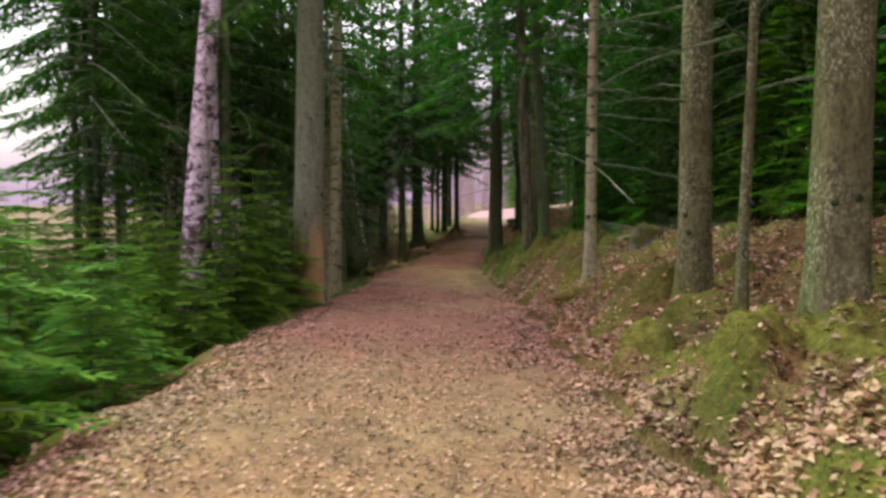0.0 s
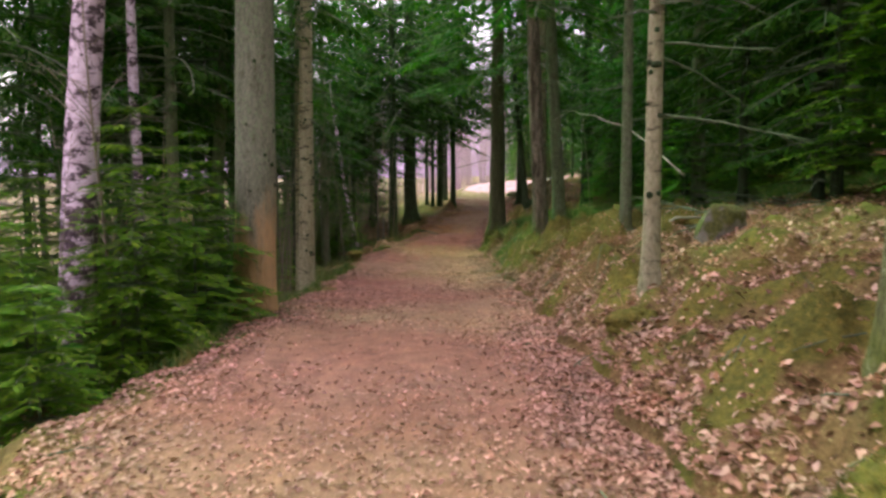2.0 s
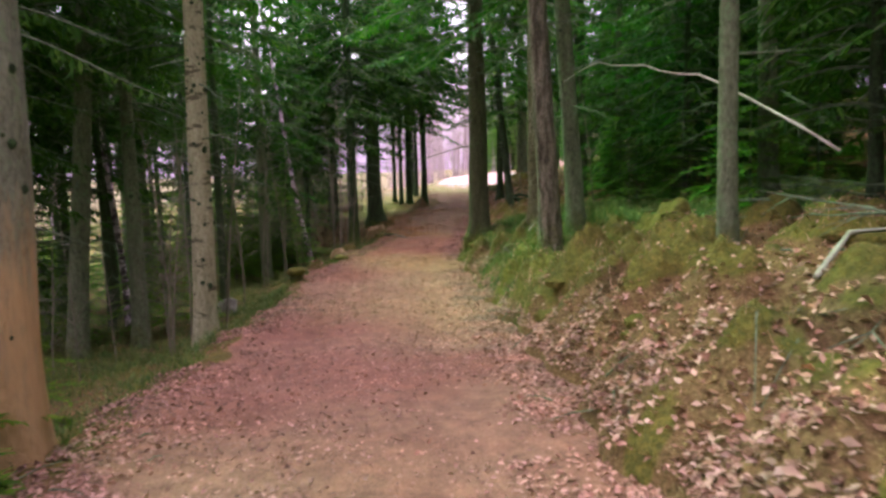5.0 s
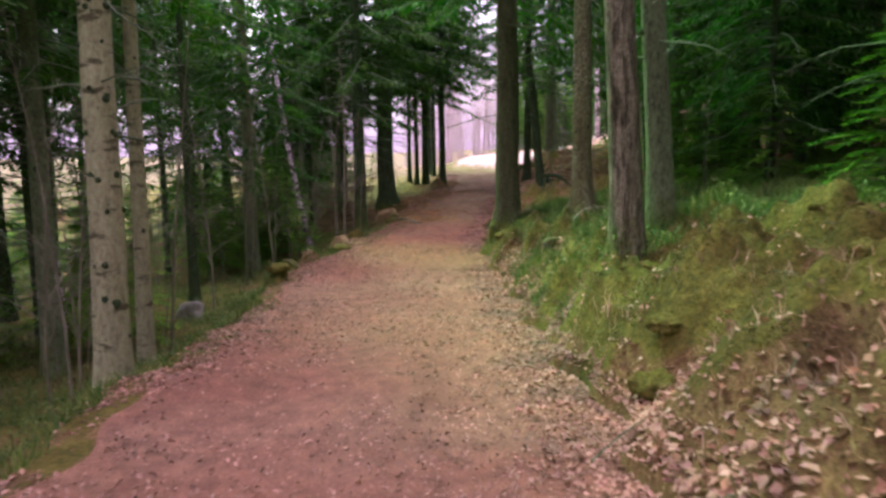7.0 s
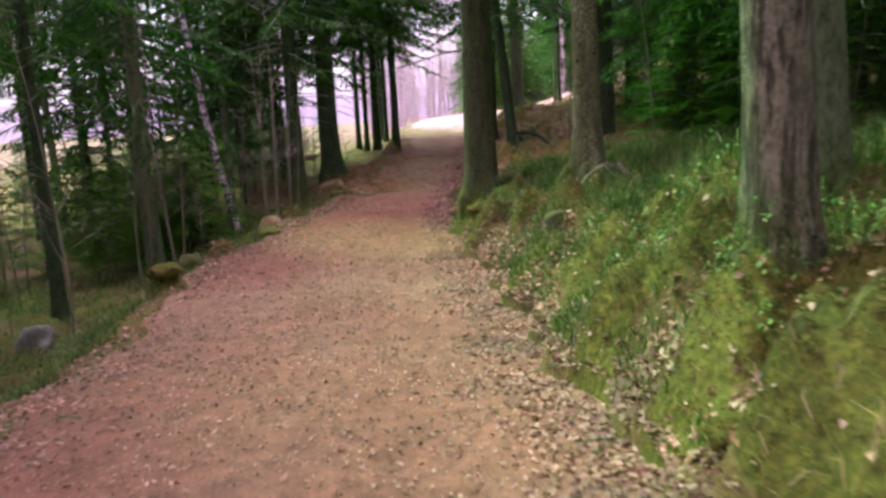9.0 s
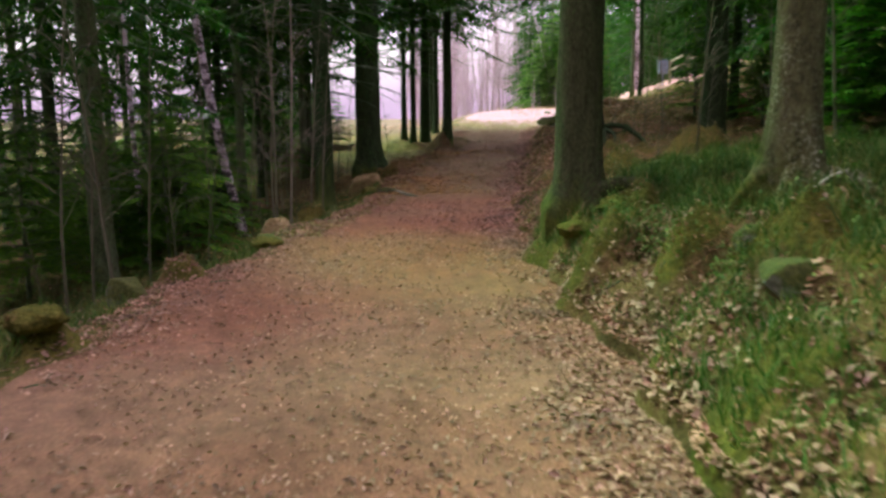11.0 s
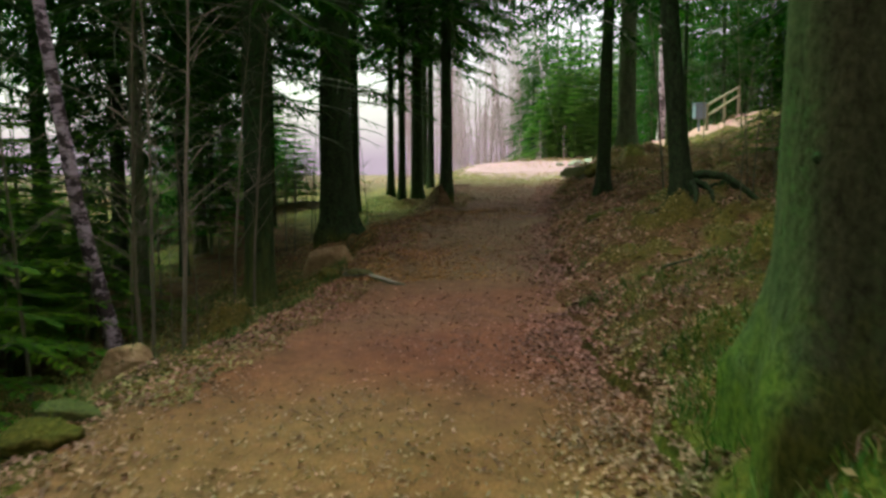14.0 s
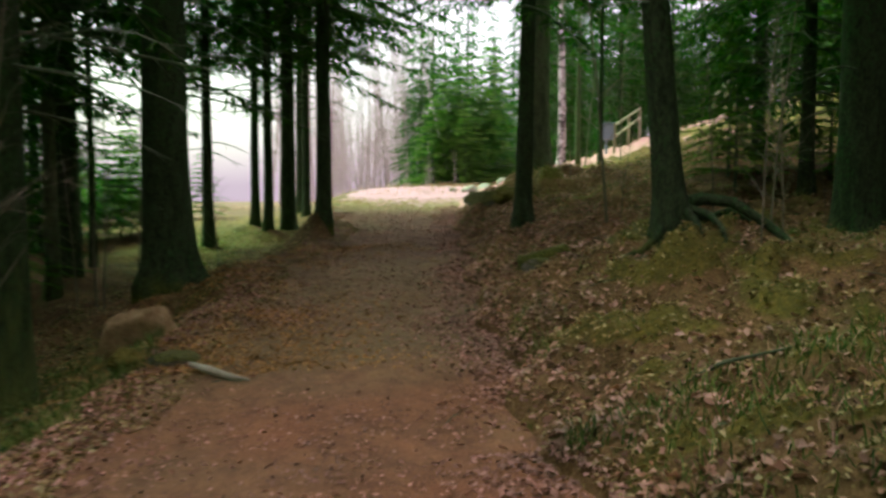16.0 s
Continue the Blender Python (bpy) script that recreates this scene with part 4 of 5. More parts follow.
YOUNG = [young_spruce_mesh(501, 1.3, 0.75), young_spruce_mesh(502, 2.3, 1.1), young_spruce_mesh(503, 3.4, 1.4)]


# the same young foliage, coloured as if lit by open sky past the crest
OPEN_LIT_FOLIAGE = YOUNG[2][0].copy()
OPEN_LIT_FOLIAGE.materials[0] = NEEDLES_OPEN_LIT


def young_spruce(k, x, y, scale=1.0):
    t = tagged(new("young_spruce"), ("knee-high", "shoulder-high", "tall")[k] + " young spruce with fresh green feathery branches", "young tree", "young spruces")
    t.matrix_basis = Matrix.LocRotScale((x, y, gz(x, y)), Euler((0, 0, fill.uniform(0, 6.28))), (scale,) * 3)
    tagged(place("foliage", OPEN_LIT_FOLIAGE if y > 68 else YOUNG[k][0], t), kind="stuff")
    place("stem", YOUNG[k][1], t)


for k, x, y, sc in [(0, -2.6, 6.2, 1.0), (0, -2.9, 7.4, 1.1), (1, -3.5, 6.8, 0.8), (0, -3.2, 5.4, 1.0), (1, -4.1, 8.4, 1.0), (1, -3.0, 9.0, 0.7), (2, -5.2, 9.6, 0.8), (1, -4.6, 11.4, 0.9), (0, -2.5, 8.6, 0.8), (0, -2.6, 10.3, 0.9), (1, -3.1, 9.7, 0.65), (1, -3.5, 9.9, 0.8), (1, -2.75, 11.3, 0.6),
                    (1, -3.9, 12.6, 0.9), (2, -5.6, 13.2, 0.8), (1, -3.2, 15.2, 0.8), (0, -2.9, 13.8, 0.9), (1, -6.4, 11.0, 0.9), (0, -4.9, 6.2, 1.2), (1, -5.8, 8.0, 0.9),
                    (2, -4.6, 30.5, 0.9), (1, -5.3, 33.5, 0.8), (2, -3.6, 41.5, 0.9), (1, -4.6, 36.0, 0.9), (2, -5.2, 46.5, 1.0), (1, -3.2, 47.5, 0.9), (2, -7.4, 52, 1.0), (1, -2.4, 54, 0.8),
                    (2, 5.2, 13.0, 1.0), (1, 4.4, 9.5, 1.0), (2, 6.2, 17.0, 1.1), (1, 5.0, 20.5, 1.0), (2, 7.2, 23.0, 1.0), (1, 5.8, 26.0, 0.9), (2, 6.6, 71.5, 1.5), (2, 7.5, 72.5, 1.9), (2, 8.5, 73.5, 2.2), (2, 9.4, 72.5, 1.6), (2, 8.0, 70.5, 1.2),
                    (2, 10.2, 75, 2.4)]:
    young_spruce(k, x, y, sc)
for k, x, y, sc in [(2, -7.6, 71.0, 1.5), (1, -8.2, 66.0, 1.0), (2, -6.9, 68.0, 1.1), (1, -9.6, 69.0, 1.0), (1, -7.2, 60.0, 0.8), (2, -10.8, 73.0, 1.4), (1, -3.75, 34.3, 1.1), (1, -4.5, 36.2, 1.2), (2, -4.7, 33.4, 0.85), (1, -4.0, 32.0, 0.8)]:
    young_spruce(k, x, y, sc)
for _ in range(30):
    y = fill.uniform(4.5, 15)
    x = left_of(y) - 0.9 - 4.5 * fill.random() ** 1.2
    young_spruce(fill.choice((0, 1, 1)), x, y, fill.uniform(0.75, 1.15))
for _ in range(10):
    y = fill.uniform(20, 50)
    x = fill.uniform(-14, -6)
    young_spruce(0 if in_gap(x, y) else fill.choice((1, 1, 2)), x, y, fill.uniform(0.7, 1.1))
for _ in range(16):
    y = fill.uniform(28, 47)
    x = -4.6 - 8 * fill.random()
    young_spruce(0 if in_gap(x, y) else 1, x, y, fill.uniform(0.6, 1.0))
hedge = random.Random(31)
for _ in range(26):
    y = hedge.uniform(46.5, 55)
    x = -2.2 - 0.9 * abs(y - 50) * 0.2 - 8.0 * hedge.random()
    young_spruce(hedge.choice((0, 1, 1)), x, y, hedge.uniform(0.6, 0.95))
for _ in range(24):
    y = hedge.uniform(37, 47)
    x = -4.4 - 5.0 * hedge.random()
    young_spruce(hedge.choice((0, 1)), x, y, hedge.uniform(0.55, 0.8))
for _ in range(18):
    y = hedge.uniform(21, 37)
    x = left_of(y) - 2.2 - 3.6 * hedge.random()
    if min((x - a) ** 2 + (y - b) ** 2 for a, b in TREES) > 0.3:
        young_spruce(hedge.choice((0, 1, 1, 1)), x, y, hedge.uniform(0.8, 1.25))
for _ in range(22):
    y = fill.uniform(8, 46)
    x = right_of(y) + 3.5 + 7 * fill.random()
    young_spruce(fill.choice((1, 2)), x, y, fill.uniform(0.7, 1.1))

# ---- stones ----


def stone(x, y, sx, sy, sz, material, seed, label, name="stone", sink=0.35, turn=0.0):
    bm = bmesh.new()
    bmesh.ops.create_icosphere(bm, subdivisions=4, radius=1)
    r = random.Random(seed)
    off = Vector((r.uniform(-50, 50), r.uniform(-50, 50), r.uniform(-50, 50)))
    breaks = [(Vector((r.uniform(-1, 1), r.uniform(-1, 1), r.uniform(-0.3, 1))).normalized(), r.uniform(0.5, 0.8)) for _ in range(8)] + [(Vector((r.uniform(-0.2, 0.2), r.uniform(-0.2, 0.2), 1)).normalized(), 0.6)]
    for v in bm.verts:
        n = v.co.normalized()
        k = 1 + 0.32 * noise.noise(n * 1.2 + off) + 0.14 * noise.noise(n * 3.1 + off)
        v.co = n * k
        for a, cut in breaks:
            over = v.co.dot(a) - cut
            if over > 0:
                v.co -= a * over * 0.92
        v.co += n * 0.05 * noise.noise(n * 7 + off)
        v.co = Vector((v.co.x * sx / 2, v.co.y * sy / 2, v.co.z * sz / 2))
    me = bpy.data.meshes.new(name)
    bm.to_mesh(me)
    bm.free()
    me.polygons.foreach_set("use_smooth", [True] * len(me.polygons))
    me.materials.append(material)
    ob = tagged(new(name, me), label, "stone", "stones along the track")
    ob.matrix_basis = Matrix.LocRotScale((x, y, gz(x, y) + sz * (0.5 - sink)), Euler((0, 0, turn)), None)
    return ob


stone(-1.96, 32.28, 0.44, 0.36, 0.5, BROWN_STONE, 1, "warm brown stone at the leafy edge of the track")
stone(-1.09, 37.87, 0.8, 0.6, 0.78, BROWN_STONE, 2, "broad brown stone at the edge of the track")
stone(-0.55, 36.4, 0.42, 0.35, 0.2, MOSSY, 3, "low mossy stone in the leaves")
stone(-3.5, 25.21, 0.5, 0.42, 0.6, STONE, 4, "small grey stone in the grass of the verge")
stone(-1.75, 30.9, 0.45, 0.4, 0.2, MOSSY, 5, "low mossy stone at the track's edge")
stone(-2.35, 27.6, 0.36, 0.3, 0.36, MOSSY, 6, "mossy stone in the verge")
stone(2.7, 11.3, 0.55, 0.45, 0.5, MOSSY, 31, "grey-green boulder on the leafy bank")
stone(2.2, 25.3, 0.3, 0.24, 0.22, MOSSY, 34, "pale grey stone on the bank")
stone(2.0, 24.4, 0.4, 0.32, 0.24, MOSSY, 7, "grey stone on the bank")
stone(2.75, 26.2, 0.32, 0.28, 0.26, MOSSY, 8, "pale lichen-covered stone on the bank")
stone(4.5, 33.0, 0.95, 0.8, 0.6, MOSSY, 9, "boulder wholly covered with moss")
stone(2.95, 38.8, 0.55, 0.3, 0.26, MOSSY, 11, "dark mossy stone on the bank")
stone(4.0, 46.2, 1.0, 0.7, 0.5, MOSSY, 20, "mossy boulder near the crest")
for k, (x, y, w) in enumerate([(6.1, 59.4, 0.6), (6.7, 59.9, 0.8), (7.2, 59.3, 0.5), (7.6, 60.1, 0.7), (6.4, 60.6, 0.5), (8.2, 60.4, 0.5), (5.6, 59.8, 0.4)]):
    stone(x, y, w, w * 0.8, w * 0.75, STONE, 50 + k, "pale rock heaped on the open slope past the crest", turn=k)
stone(-5.6, 49.0, 1.0, 0.8, 0.6, STONE, 23, "pale boulder at the edge of the wood")
stone(-4.4, 48.2, 0.8, 0.7, 0.5, STONE, 24, "pale boulder at the edge of the wood")
stone(-2.55, 12.2, 0.4, 0.34, 0.32, BROWN_STONE, 25, "brown stone beside a big spruce")


def moss_ground():
    n = Nodes("moss_cushion", 0.95, 0.05)
    c = n.ramp(n.noise(30, 6, None, 0.75), (0.3, (0.035, 0.045, 0.01)), (0.52, (0.105, 0.11, 0.022)), (0.75, (0.22, 0.2, 0.045)))
    c = n.mix(n.step(n.noise(3.0, 4), 0.6, 0.7), c, n.ramp(n.noise(24, 5), (0.35, (0.10, 0.065, 0.025)), (0.65, (0.26, 0.17, 0.07))))
    return n.finish(c, n.math("ADD", n.noise(45, 5), n.noise(12, 4)), 1.0, 0.03)


MOSS_GROUND = moss_ground()


def cushion(x, y, w, l, h, seed):
    """A swelling cushion of moss over a hidden stone or stump."""
    bm = bmesh.new()
    bmesh.ops.create_icosphere(bm, subdivisions=4, radius=1)
    off = Vector((seed * 7.3, seed * 3.1, seed * 1.7))
    for v in bm.verts:
        n = v.co.normalized()
        k = 1 + 0.28 * noise.noise(n * 1.6 + off) + 0.16 * noise.noise(n * 4 + off) + 0.12 * noise.noise(n * 9 + off)
        v.co = Vector((n.x * k * w / 2, n.y * k * l / 2, n.z * k * h / 2))
    me = bpy.data.meshes.new("moss_cushion")
    bm.to_mesh(me)
    bm.free()
    me.polygons.foreach_set("use_smooth", [True] * len(me.polygons))
    me.materials.append(MOSS_GROUND)
    ob = tagged(new("moss_cushion", me), "swelling yellow-green moss cushion on the bank", "moss", "moss cushions")
    ob.matrix_basis = Matrix.LocRotScale((x, y, gz(x, y) + 0.02), Euler((0, 0, seed * 2.4)), None)


heaps = random.Random(77)
for k in range(30):
    y = heaps.uniform(14.0, 19.5) if k < 18 else heaps.uniform(14, 31)
    u = 0.15 + 2.4 * heaps.random() ** 1.3
    w = heaps.uniform(0.13, 0.34)
    x = float(right_of(y)) + u
    if min((x - a) ** 2 + (y - b) ** 2 for a, b in TREES) > (w / 2 + 0.25) ** 2:
        cushion(x, y, w, w * heaps.uniform(0.7, 1.3), w * heaps.uniform(0.4, 0.6), k + 1)
for k, (x, y, w) in enumerate([(1.62, 28.3, 0.3), (3.0, 28.6, 0.35), (1.45, 9.4, 0.4), (-0.9, 36.6, 0.35), (-1.7, 30.4, 0.4), (-2.2, 25.6, 0.35), (4.3, 45.6, 0.8)]):
    cushion(x, y, w, w, w * 0.5, k + 60)

# ---- fallen wood ----


def fallen(name, pts, radii, label, material=DEAD_WOOD):
    s = Soup()
    s.tube(pts, radii, 7)
    return tagged(s.made(name, material, smooth=True), label, "fallen branch", "fallen wood")


fallen("fallen_branch", [(-3.15, 14.0, gz(-3.15, 14) + 0.12), (-2.9, 14.0, gz(-2.9, 14) + 0.3), (-2.6, 14.05, gz(-2.6, 14) + 0.42)], [0.03, 0.028, 0.02], "broken pale birch branch lying in the undergrowth")
arch = [Vector((2.24, 19.8, 2.28)).lerp(Vector((3.25, 14.6, 1.36)), t) + Vector((0, 0, 0.36 * 4 * t * (1 - t) * (1.25 - 0.5 * t) + 0.03 * math.sin(11 * t))) for t in [i / 14 for i in range(15)]]
fallen("fallen_branch", [p + Vector((0.03 * math.sin(23 * i), 0, 0.025 * math.sin(17 * i))) for i, p in enumerate(arch)], [0.003 + 0.0007 * i for i in range(15)], "pale arching dead stem bent over the bank")
fallen("fallen_branch", [(2.3, 34.0, gz(2.3, 34.0) + 0.03), (2.5, 33.9, gz(2.5, 33.9) + 0.06), (2.75, 33.7, gz(2.75, 33.7) + 0.03)], [0.014, 0.012, 0.006], "short broken stick on the bank", TWIG)
fallen("fallen_branch", [(-0.4, 36.05, gz(-0.4, 36.05) + 0.07), (-0.25, 35.98, gz(-0.25, 35.98) + 0.05), (-0.12, 35.94, gz(-0.12, 35.94) + 0.03), (0.02, 35.85, gz(0.02, 35.85) + 0.02)], [0.018, 0.03, 0.022, 0.008], "broken piece of pale wood at the track's edge")
fallen("fallen_branch", [(2.25 + 0.85 * t, 25.3 + 0.3 * t, gz(2.25 + 0.85 * t, 25.3 + 0.3 * t) + 0.04 + 0.26 * math.sin(math.pi * t) * (1 - 0.4 * t)) for t in [i / 8 for i in range(9)]], [0.013 - 0.001 * i for i in range(9)], "thin curved dead branch on the bank")
fallen("fallen_branch", [(4.3, 24.8, gz(4.3, 24.8) + 0.03), (5.3, 25.2, gz(5.3, 25.2) + 0.1)], [0.03, 0.02], "pale stick on the grassy bank")
fallen("log", [(2.75, 39.0, gz(2.75, 39) + 0.06), (3.3, 39.1, gz(3.3, 39.1) + 0.08)], [0.1, 0.09], "short dark rotten log on the bank", BARK_DARK)
fallen("fallen_branch", [(-2.2, 33.6, gz(-2.2, 33.6) + 0.02), (-2.0, 33.3, gz(-2.0, 33.3) + 0.2), (-1.85, 33.1, gz(-1.85, 33.1) + 0.3)], [0.008, 0.006, 0.004], "thin stick leaning beside the track")

fallen("fallen_branch", [(2.4, 13.1, gz(2.4, 13.1) + 0.03), (3.0, 13.9, gz(3.0, 13.9) + 0.2), (3.9, 14.5, gz(3.9, 14.5) + 0.12)], [0.02, 0.018, 0.01], "grey dead branch lying on the bank")
heap = random.Random(9)
for hx, hy, spread in ((3.7, 13.6, 1.0), (4.4, 16.4, 1.2)):
    s = Soup()
    for _ in range(16):
        x, y = hx + heap.uniform(-spread, spread), hy + heap.uniform(-spread, spread)
        dead_branch(s, heap, Vector((x, y, gz(x, y) + heap.uniform(0.02, 0.3))), heap.uniform(0, 6.28), heap.uniform(0.7, 1.5), 0.012, heap.uniform(-0.05, 0.3))
    tagged(s.made("brushwood_heap", TWIG), "heap of grey dead branches on the bank", "dead branches", "fallen wood", "stuff")

# ---- handrail, bin and hut past the crest ----
for rail_a, rail_b in (((9.95, 55.5, 2.0), (13.4, 62.0, 3.15)), ((13.0, 55.0, 2.9), (15.3, 58.0, 4.0)), ((17.4, 59.2, 4.1), (18.4, 60.2, 4.5))):
    rail = tagged(new("wooden_handrail"), "weathered wooden handrail climbing the open slope", "handrail", "handrails on the slope")
    rail_a, rail_b = Vector(rail_a), Vector(rail_b)
    n = 3 if (rail_b - rail_a).length > 3 else 2
    for k in range(n):
        p = rail_a.lerp(rail_b, k / (n - 1))
        s = Soup()
        s.tube([(p.x, p.y, min(gz(p.x, p.y) - 0.3, p.z - 0.8)), (p.x, p.y, p.z + 0.05)], [0.055, 0.05], 8)
        s.made("post", RAIL_WOOD, rail)
    for drop in (0.0, 0.36):
        s = Soup()
        s.tube([rail_a - Vector((0, 0, drop)), rail_b - Vector((0, 0, drop))], [0.045, 0.042], 8)
        s.made("rail", RAIL_WOOD, rail)


def box(x0, x1, y0, y1, z0, z1, bevel=0.01):
    bm = bmesh.new()
    bmesh.ops.create_cube(bm, size=1, matrix=Matrix.LocRotScale(((x0 + x1) / 2, (y0 + y1) / 2, (z0 + z1) / 2), None, (x1 - x0, y1 - y0, z1 - z0)))
    bmesh.ops.bevel(bm, geom=bm.edges[:], offset=bevel, segments=1, affect="EDGES")
    return bm


def part(name, bm, material, parent, label=""):
    me = bpy.data.meshes.new(name)
    bm.to_mesh(me)
    bm.free()
    me.materials.append(material)
    return place(name, me, parent, label)


BIN_GREY = stem_bark("grey_painted_metal", (0.16, 0.20, 0.23), (0.22, 0.27, 0.31))
WALL_GREY = stem_bark("grey_boards", (0.10, 0.105, 0.11), (0.18, 0.185, 0.19))
bz = gz(9.6, 55.3)
waste_bin = tagged(new("waste_bin"), "grey-blue waste bin on a single post by the handrail", "bin")
part("bin_body", box(9.42, 9.78, 55.1, 55.45, bz + 0.5, bz + 1.0, 0.03), BIN_GREY, waste_bin)
part("bin_lid", box(9.4, 9.8, 55.08, 55.47, bz + 1.002, bz + 1.04, 0.01), BIN_GREY, waste_bin)
part("post", box(9.57, 9.63, 55.25, 55.31, bz - 0.3, bz + 0.498, 0.005), BIN_GREY, waste_bin)
hz = gz(-9.5, 75)
hut = tagged(new("hut"), "small grey flat-roofed hut in the open beyond the wood", "hut")
part("wall", box(-10.3, -8.7, 75.0, 76.8, hz - 0.2, hz + 2.0), WALL_GREY, hut)
part("roof", box(-10.5, -8.5, 74.8, 77.0, hz + 2.004, hz + 2.16), WALL_GREY, hut)
# no hole in the wall: a dark panel stands for the shaded inside
part("opening", box(-9.35, -8.9, 74.96, 75.02, hz + 0.9, hz + 1.75), BARK_DARK, hut, "dark panel painted as the shade inside a window opening")

# ---- leaves, grass, moss and twigs on the ground ----
rng = np.random.default_rng(7)


def soup_mesh(name, verts, tris, material, label, category):
    me = bpy.data.meshes.new(name)
    me.vertices.add(len(verts))
    me.vertices.foreach_set("co", verts.astype(np.float32).ravel())
    me.loops.add(tris.size)
    me.loops.foreach_set("vertex_index", tris.astype(np.int32).ravel())
    me.polygons.add(len(tris))
    me.polygons.foreach_set("loop_start", np.arange(0, tris.size, 3, dtype=np.int32))
    me.materials.append(material)
    me.update(calc_edges=True)
    return tagged(new(name, me), label, category, kind="stuff")


def leaves_at(name, x, y, lo, hi, material, label, tilt=0.35):
    """Fallen leaves: folded kites that lie on the ground."""
    n = len(x)
    size = rng.uniform(lo, hi, n)
    a = rng.uniform(0, 6.283, n)
    up = np.stack([rng.normal(0, tilt, n), rng.normal(0, tilt, n), np.ones(n)], -1)
    up /= np.linalg.norm(up, axis=1)[:, None]
    d = np.stack([np.cos(a), np.sin(a), np.zeros(n)], -1)
    d -= up * (d * up).sum(1)[:, None]
    d /= np.linalg.norm(d, axis=1)[:, None]
    e = np.cross(up, d)
    c = np.stack([x, y, land(x, y) + 0.008 + size * 0.12], -1)
    fold = rng.uniform(-0.1, 0.35, n)[:, None]
    s = size[:, None]
    v = np.stack([c - d * s * 0.5, c + e * s * 0.3 + up * s * fold - d * s * 0.05, c + d * s * 0.5, c - e * s * 0.3 + up * s * fold - d * s * 0.05], 1).reshape(-1, 3)
    q = np.arange(n)[:, None] * 4
    return soup_mesh(name, v, np.concatenate([q + [0, 1, 2], q + [0, 2, 3]]), material, label, "leaf litter")


def blades_at(name, x, y, lo, hi, width, material, label, category, splay=0.45):
    n = len(x)
    h = rng.uniform(lo, hi, n)
    a = rng.uniform(0, 6.283, n)
    d = np.stack([rng.normal(0, splay, n), rng.normal(0, splay, n), np.ones(n)], -1)
    d /= np.linalg.norm(d, axis=1)[:, None]
    side = np.stack([np.cos(a), np.sin(a), np.zeros(n)], -1) * (width / 2)
    c = np.stack([x, y, land(x, y) - 0.01], -1)
    mid = c + d * h[:, None] * 0.55
    tip = mid + (d + np.stack([np.cos(a * 3) * 0.6, np.sin(a * 3) * 0.6, -0.5 * np.ones(n)], -1)) * h[:, None] * 0.42
    v = np.stack([c - side, c + side, mid + side * 0.8, mid - side * 0.8, tip], 1).reshape(-1, 3)
    q = np.arange(n)[:, None] * 5
    return soup_mesh(name, v, np.concatenate([q + [0, 1, 2], q + [0, 2, 3], q + [3, 2, 4]]), material, label, category)


def patchy(n, x_of, y0, y1, level, scale=1.0, bias=1.4, damp=0):
    """Places along the track, denser near its start, kept where a slow wave is high."""
    y = y0 + (y1 - y0) * rng.random(n) ** bias
    x = x_of(y, rng.random(n))
    keep = bumps(x * 0.55 * scale + 3, y * 0.5 * scale) + rng.normal(0, 0.22, n) > level
    if damp:
        keep &= damp * (mossy(x, y) + rng.normal(0, 0.07, n)) > 0
    return x[keep], y[keep]


x, y = patchy(80000, lambda y, r: left_of(y) + (right_of(y) - left_of(y)) * r, 1, 56, -0.25)
leaves_at("fallen_leaves", x, y, 0.014, 0.045, ROAD_LEAVES, "small brown fallen leaves scattered over the track")
x, y = patchy(36000, lambda y, r: right_of(y) - 0.62 + 0.68 * np.sqrt(r), 1, 52, -0.4)
leaves_at("fallen_leaves", x, y, 0.024, 0.058, ROAD_LEAVES, "pale brown leaves drifted along the track's edge")
x, y = patchy(20000, lambda y, r: left_of(y) + 0.5 - 0.8 * np.sqrt(r), 1, 52, -0.3)
leaves_at("fallen_leaves", x, y, 0.025, 0.06, ROAD_LEAVES, "pale brown leaves drifted along the track's edge")
x, y = patchy(130000, lambda y, r: right_of(y) + 0.05 + 7.0 * r ** 1.5, 1, 48, -0.5, damp=-1)
leaves_at("fallen_leaves", x, y, 0.03, 0.08, LEAVES, "dead brown leaves lying on the mossy bank", 0.5)
x, y = patchy(30000, lambda y, r: right_of(y) + 0.1 + 6.0 * r ** 1.4, 2, 34, -0.2, 1.2)
leaves_at("fallen_leaves", x, y, 0.025, 0.06, LEAVES, "dead brown leaves caught on the moss", 0.6)
x, y = patchy(9000, lambda y, r: right_of(y) + 0.05 + 2.5 * r, 10, 34, 0.35, 1.7, 1.0)
blades_at("dry_grass", x, y, 0.08, 0.2, 0.007, DRY_GRASS, "tufts of bleached dry grass on the bank", "grass")
x, y = patchy(12000, lambda y, r: left_of(y) - 5.0 * r ** 1.6, 3, 46, 0.1)
leaves_at("fallen_leaves", x, y, 0.022, 0.055, LEAVES, "dead leaves in the undergrowth", 0.5)
x, y = patchy(60000, lambda y, r: right_of(y) + 0.1 + 6.0 * r ** 1.4, 18.8, 34, 0.02, 1.3, 1.1)
blades_at("grass", x, y, 0.06, 0.2, 0.008, GRASS, "soft green woodland grass on the bank", "grass")
x, y = patchy(90000, lambda y, r: right_of(y) + 1.0 + 6.5 * r, 19.4, 31, -0.35, 0.8, 1.0)
blades_at("grass", x, y, 0.12, 0.34, 0.009, GRASS, "taller lush grass higher on the bank", "grass", 0.35)
x, y = patchy(16000, lambda y, r: right_of(y) + 0.1 + 4.5 * r ** 1.3, 30, 48, 0.1, 1.1, 1.0)
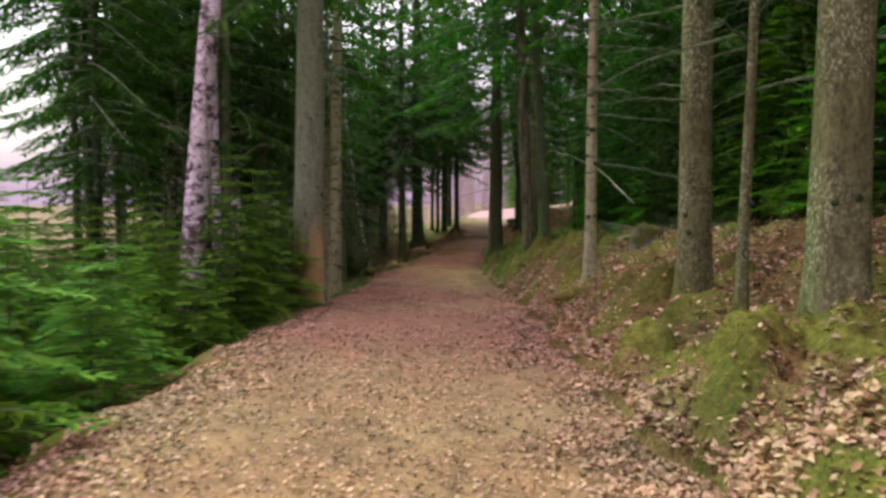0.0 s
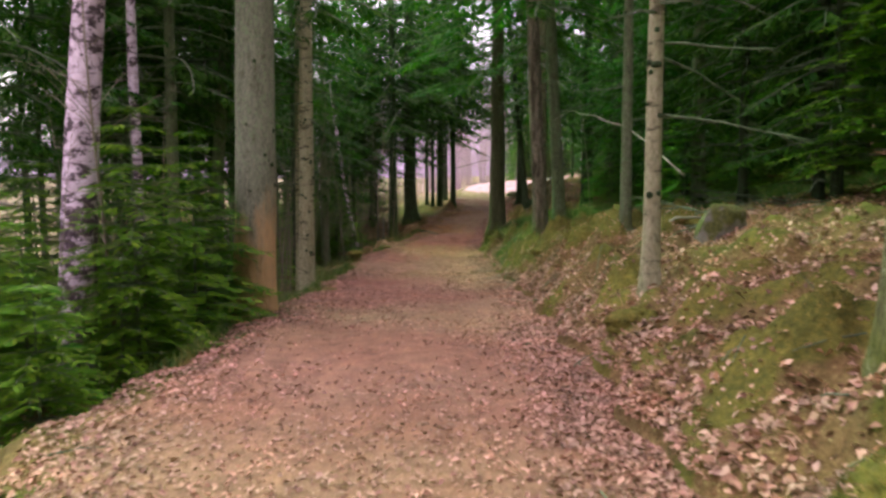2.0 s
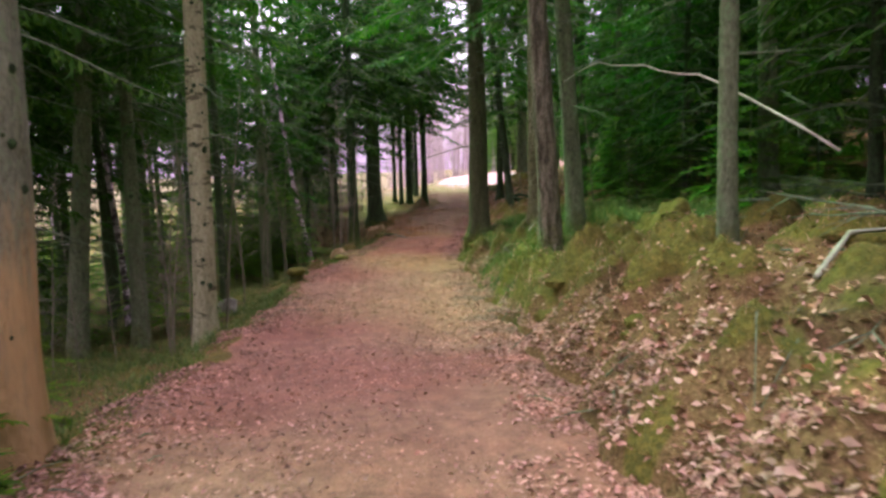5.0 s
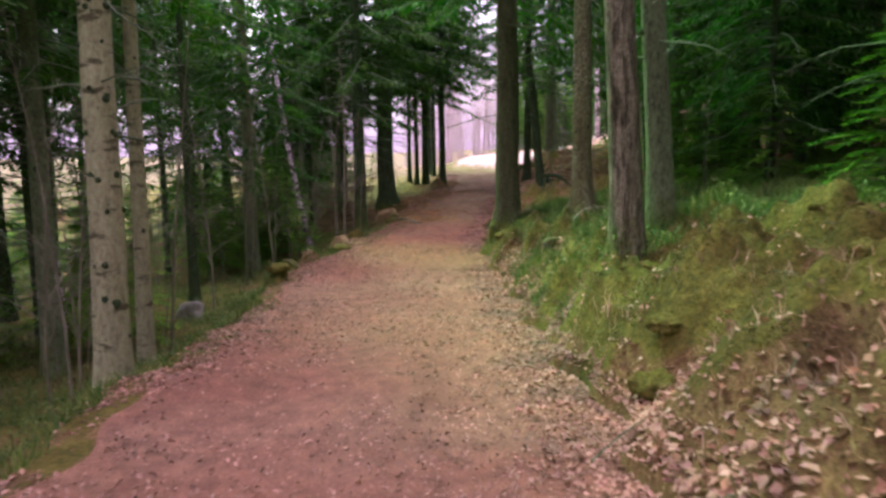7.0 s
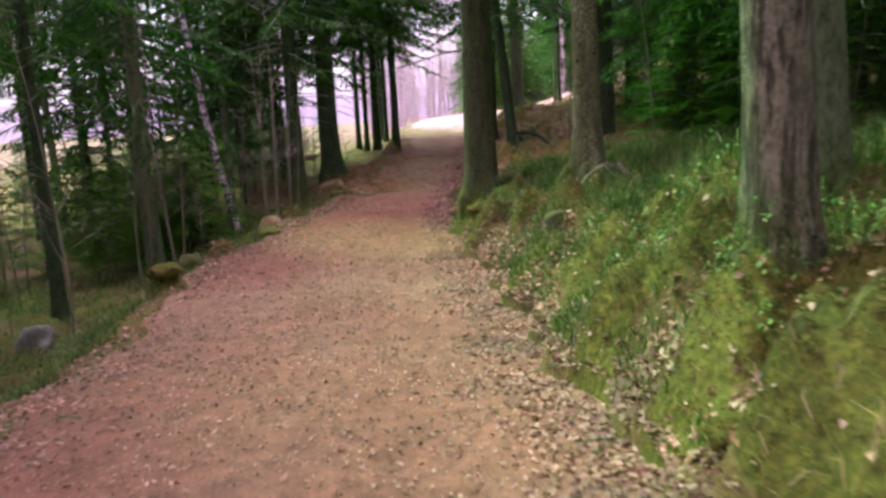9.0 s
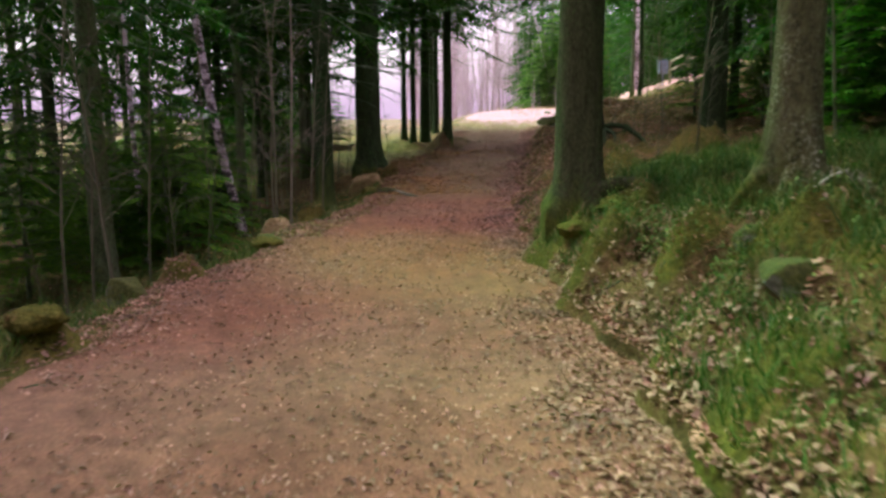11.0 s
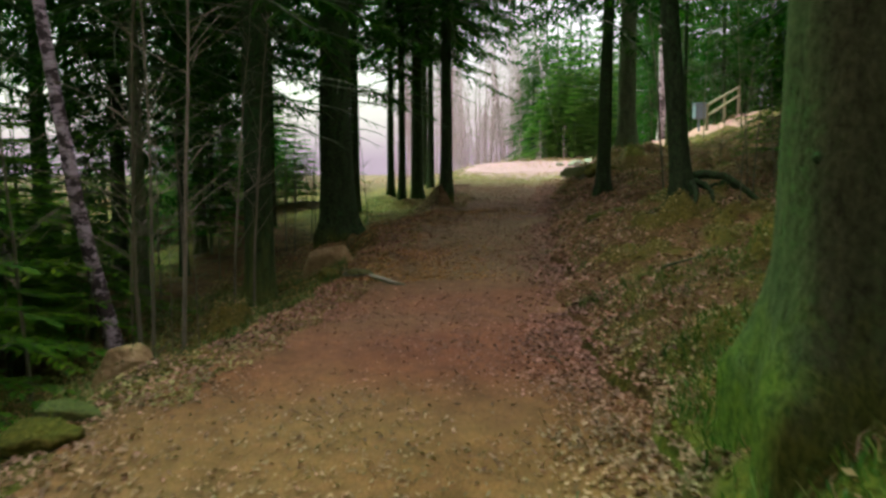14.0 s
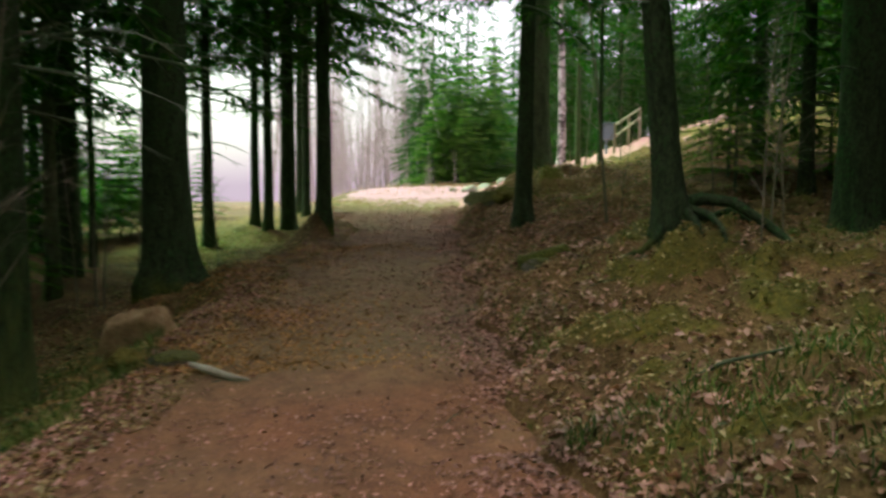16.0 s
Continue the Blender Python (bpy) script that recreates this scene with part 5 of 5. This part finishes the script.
blades_at("grass", x, y, 0.05, 0.16, 0.008, GRASS, "thin grass among the leaves of the bank", "grass")
x, y = patchy(70000, lambda y, r: left_of(y) - 0.25 - 4.5 * r ** 1.3, 10, 38, -0.1, 1.2, 1.1)
blades_at("grass", x, y, 0.06, 0.22, 0.008, GRASS, "soft green woodland grass on the verge", "grass")


def shrubs_at(name, x, y, lo, hi, leaf, material, label):
    """Low leafy ground shrubs: small leaves at all heights up to each plant's own."""
    n = len(x)
    h = (0.5 + 0.5 * bumps(x * 1.7, y * 1.6)).clip(0.1, 1) * (hi - lo) + lo
    c = np.stack([x, y, land(x, y) + h * rng.random(n) ** 0.7], -1)
    a = rng.uniform(0, 6.283, n)
    d = np.stack([np.cos(a), np.sin(a), rng.uniform(-0.3, 0.9, n)], -1)
    d /= np.linalg.norm(d, axis=1)[:, None]
    e = np.cross(d, [0.1, 0.2, 1.0])
    e /= np.linalg.norm(e, axis=1)[:, None]
    k = (leaf * rng.uniform(0.6, 1.3, n))[:, None]
    v = np.stack([c, c + d * k * 0.5 + e * k * 0.28, c + d * k, c + d * k * 0.5 - e * k * 0.28], 1).reshape(-1, 3)
    q = np.arange(n)[:, None] * 4
    return soup_mesh(name, v, np.concatenate([q + [0, 1, 2], q + [0, 2, 3]]), material, label, "ground shrubs")


x, y = patchy(110000, lambda y, r: right_of(y) + 0.4 + 8.0 * r ** 1.2, 19, 31, 0.0, 0.9, 1.1)
shrubs_at("bilberry_shrubs", x, y, 0.06, 0.28, 0.035, GRASS, "low green bilberry shrubs covering the bank")
x, y = patchy(90000, lambda y, r: left_of(y) - 0.6 - 8.0 * r ** 1.2, 8, 44, -0.05, 1.5, 1.1)
shrubs_at("bilberry_shrubs", x, y, 0.06, 0.3, 0.035, GRASS, "low green shrubs in the undergrowth of the verge")
x, y = patchy(230000, lambda y, r: right_of(y) + 0.05 + 3.8 * r ** 1.3, 2, 40, -0.9, 1.6, 1.2, damp=1)
blades_at("moss", x, y, 0.008, 0.024, 0.009, MOSS, "yellow-green moss cushions on the bank", "moss", 0.6)
x, y = patchy(9000, lambda y, r: -14 + 30 * r, 57, 70, -0.3, 1.0, 1.0)
blades_at("dry_grass", x, y, 0.1, 0.35, 0.012, DRY_GRASS, "bleached dry grass on the open land past the crest", "grass")
x, y = patchy(26000, lambda y, r: left_of(y) + 0.3 - 3.0 * r ** 1.3, 31, 47, -0.6, 1.0, 1.0)
leaves_at("fallen_leaves", x, y, 0.022, 0.055, TAN_LEAVES, "dead brown leaves covering the verge near the crest", 0.4)
x, y = patchy(36000, lambda y, r: right_of(y) + 5.0 * r ** 1.2, 30, 48, -0.6, 1.0, 1.0)
leaves_at("fallen_leaves", x, y, 0.022, 0.055, TAN_LEAVES, "dead brown leaves covering the bank near the crest", 0.4)
x, y = patchy(20000, lambda y, r: left_of(y) + 0.1 + rng.normal(0, 0.75, len(y)), 36.0, 43.5, -0.1, 0.7, 1.0)
leaves_at("needle_litter", x, y, 0.02, 0.05, NEEDLE_LITTER, "rust-coloured needle litter under a thick spruce", 0.3)
pick = rng.integers(0, len(MOUNDS), 60000)
spot = np.array(MOUNDS)[pick]
x = spot[:, 0] + rng.normal(0, 0.3, 60000) * spot[:, 2]
y = spot[:, 1] + rng.normal(0, 0.36, 60000) * spot[:, 2]
off_track = np.maximum(x - right_of(y), left_of(y) - x) > 0.03
blades_at("moss", x[off_track], y[off_track], 0.008, 0.022, 0.008, MOSS, "yellow-green moss over boulders", "moss", 0.5)
twig_litter = Soup()
for _ in range(420):
    y = fill.uniform(2, 44)
    x = right_of(y) + fill.uniform(-0.5, 5) if fill.random() < 0.65 else left_of(y) + fill.uniform(-4, 0.4)
    a, n = fill.uniform(0, 6.28), fill.uniform(0.08, 0.35)
    p, q = (x, y), (x + math.cos(a) * n, y + math.sin(a) * n)
    twig_litter.tube([(*p, gz(*p) + 0.015), ((p[0] + q[0]) / 2, (p[1] + q[1]) / 2, (gz(*p) + gz(*q)) / 2 + 0.03), (*q, gz(*q) + 0.02)], [0.005, 0.004, 0.002], 4, False)
tagged(twig_litter.made("twig_litter", TWIG), "small dead twigs strewn over the ground", "brushwood", kind="stuff")

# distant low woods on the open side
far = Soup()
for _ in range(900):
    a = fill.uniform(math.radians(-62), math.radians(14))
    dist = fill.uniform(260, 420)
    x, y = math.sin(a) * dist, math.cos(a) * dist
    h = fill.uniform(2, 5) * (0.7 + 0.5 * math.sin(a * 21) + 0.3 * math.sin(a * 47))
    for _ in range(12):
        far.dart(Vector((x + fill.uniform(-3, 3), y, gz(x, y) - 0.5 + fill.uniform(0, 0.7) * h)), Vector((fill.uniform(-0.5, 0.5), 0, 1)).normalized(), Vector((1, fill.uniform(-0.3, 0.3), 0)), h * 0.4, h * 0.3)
# brush colour paled: the distance haze is painted into it
FAR_HAZED = stem_bark("hazed_far_brush", (0.14, 0.15, 0.11), (0.24, 0.24, 0.19))
tagged(far.made("far_wood", FAR_HAZED), "low line of far trees beyond open land, coloured pale for haze", "far trees", kind="stuff")
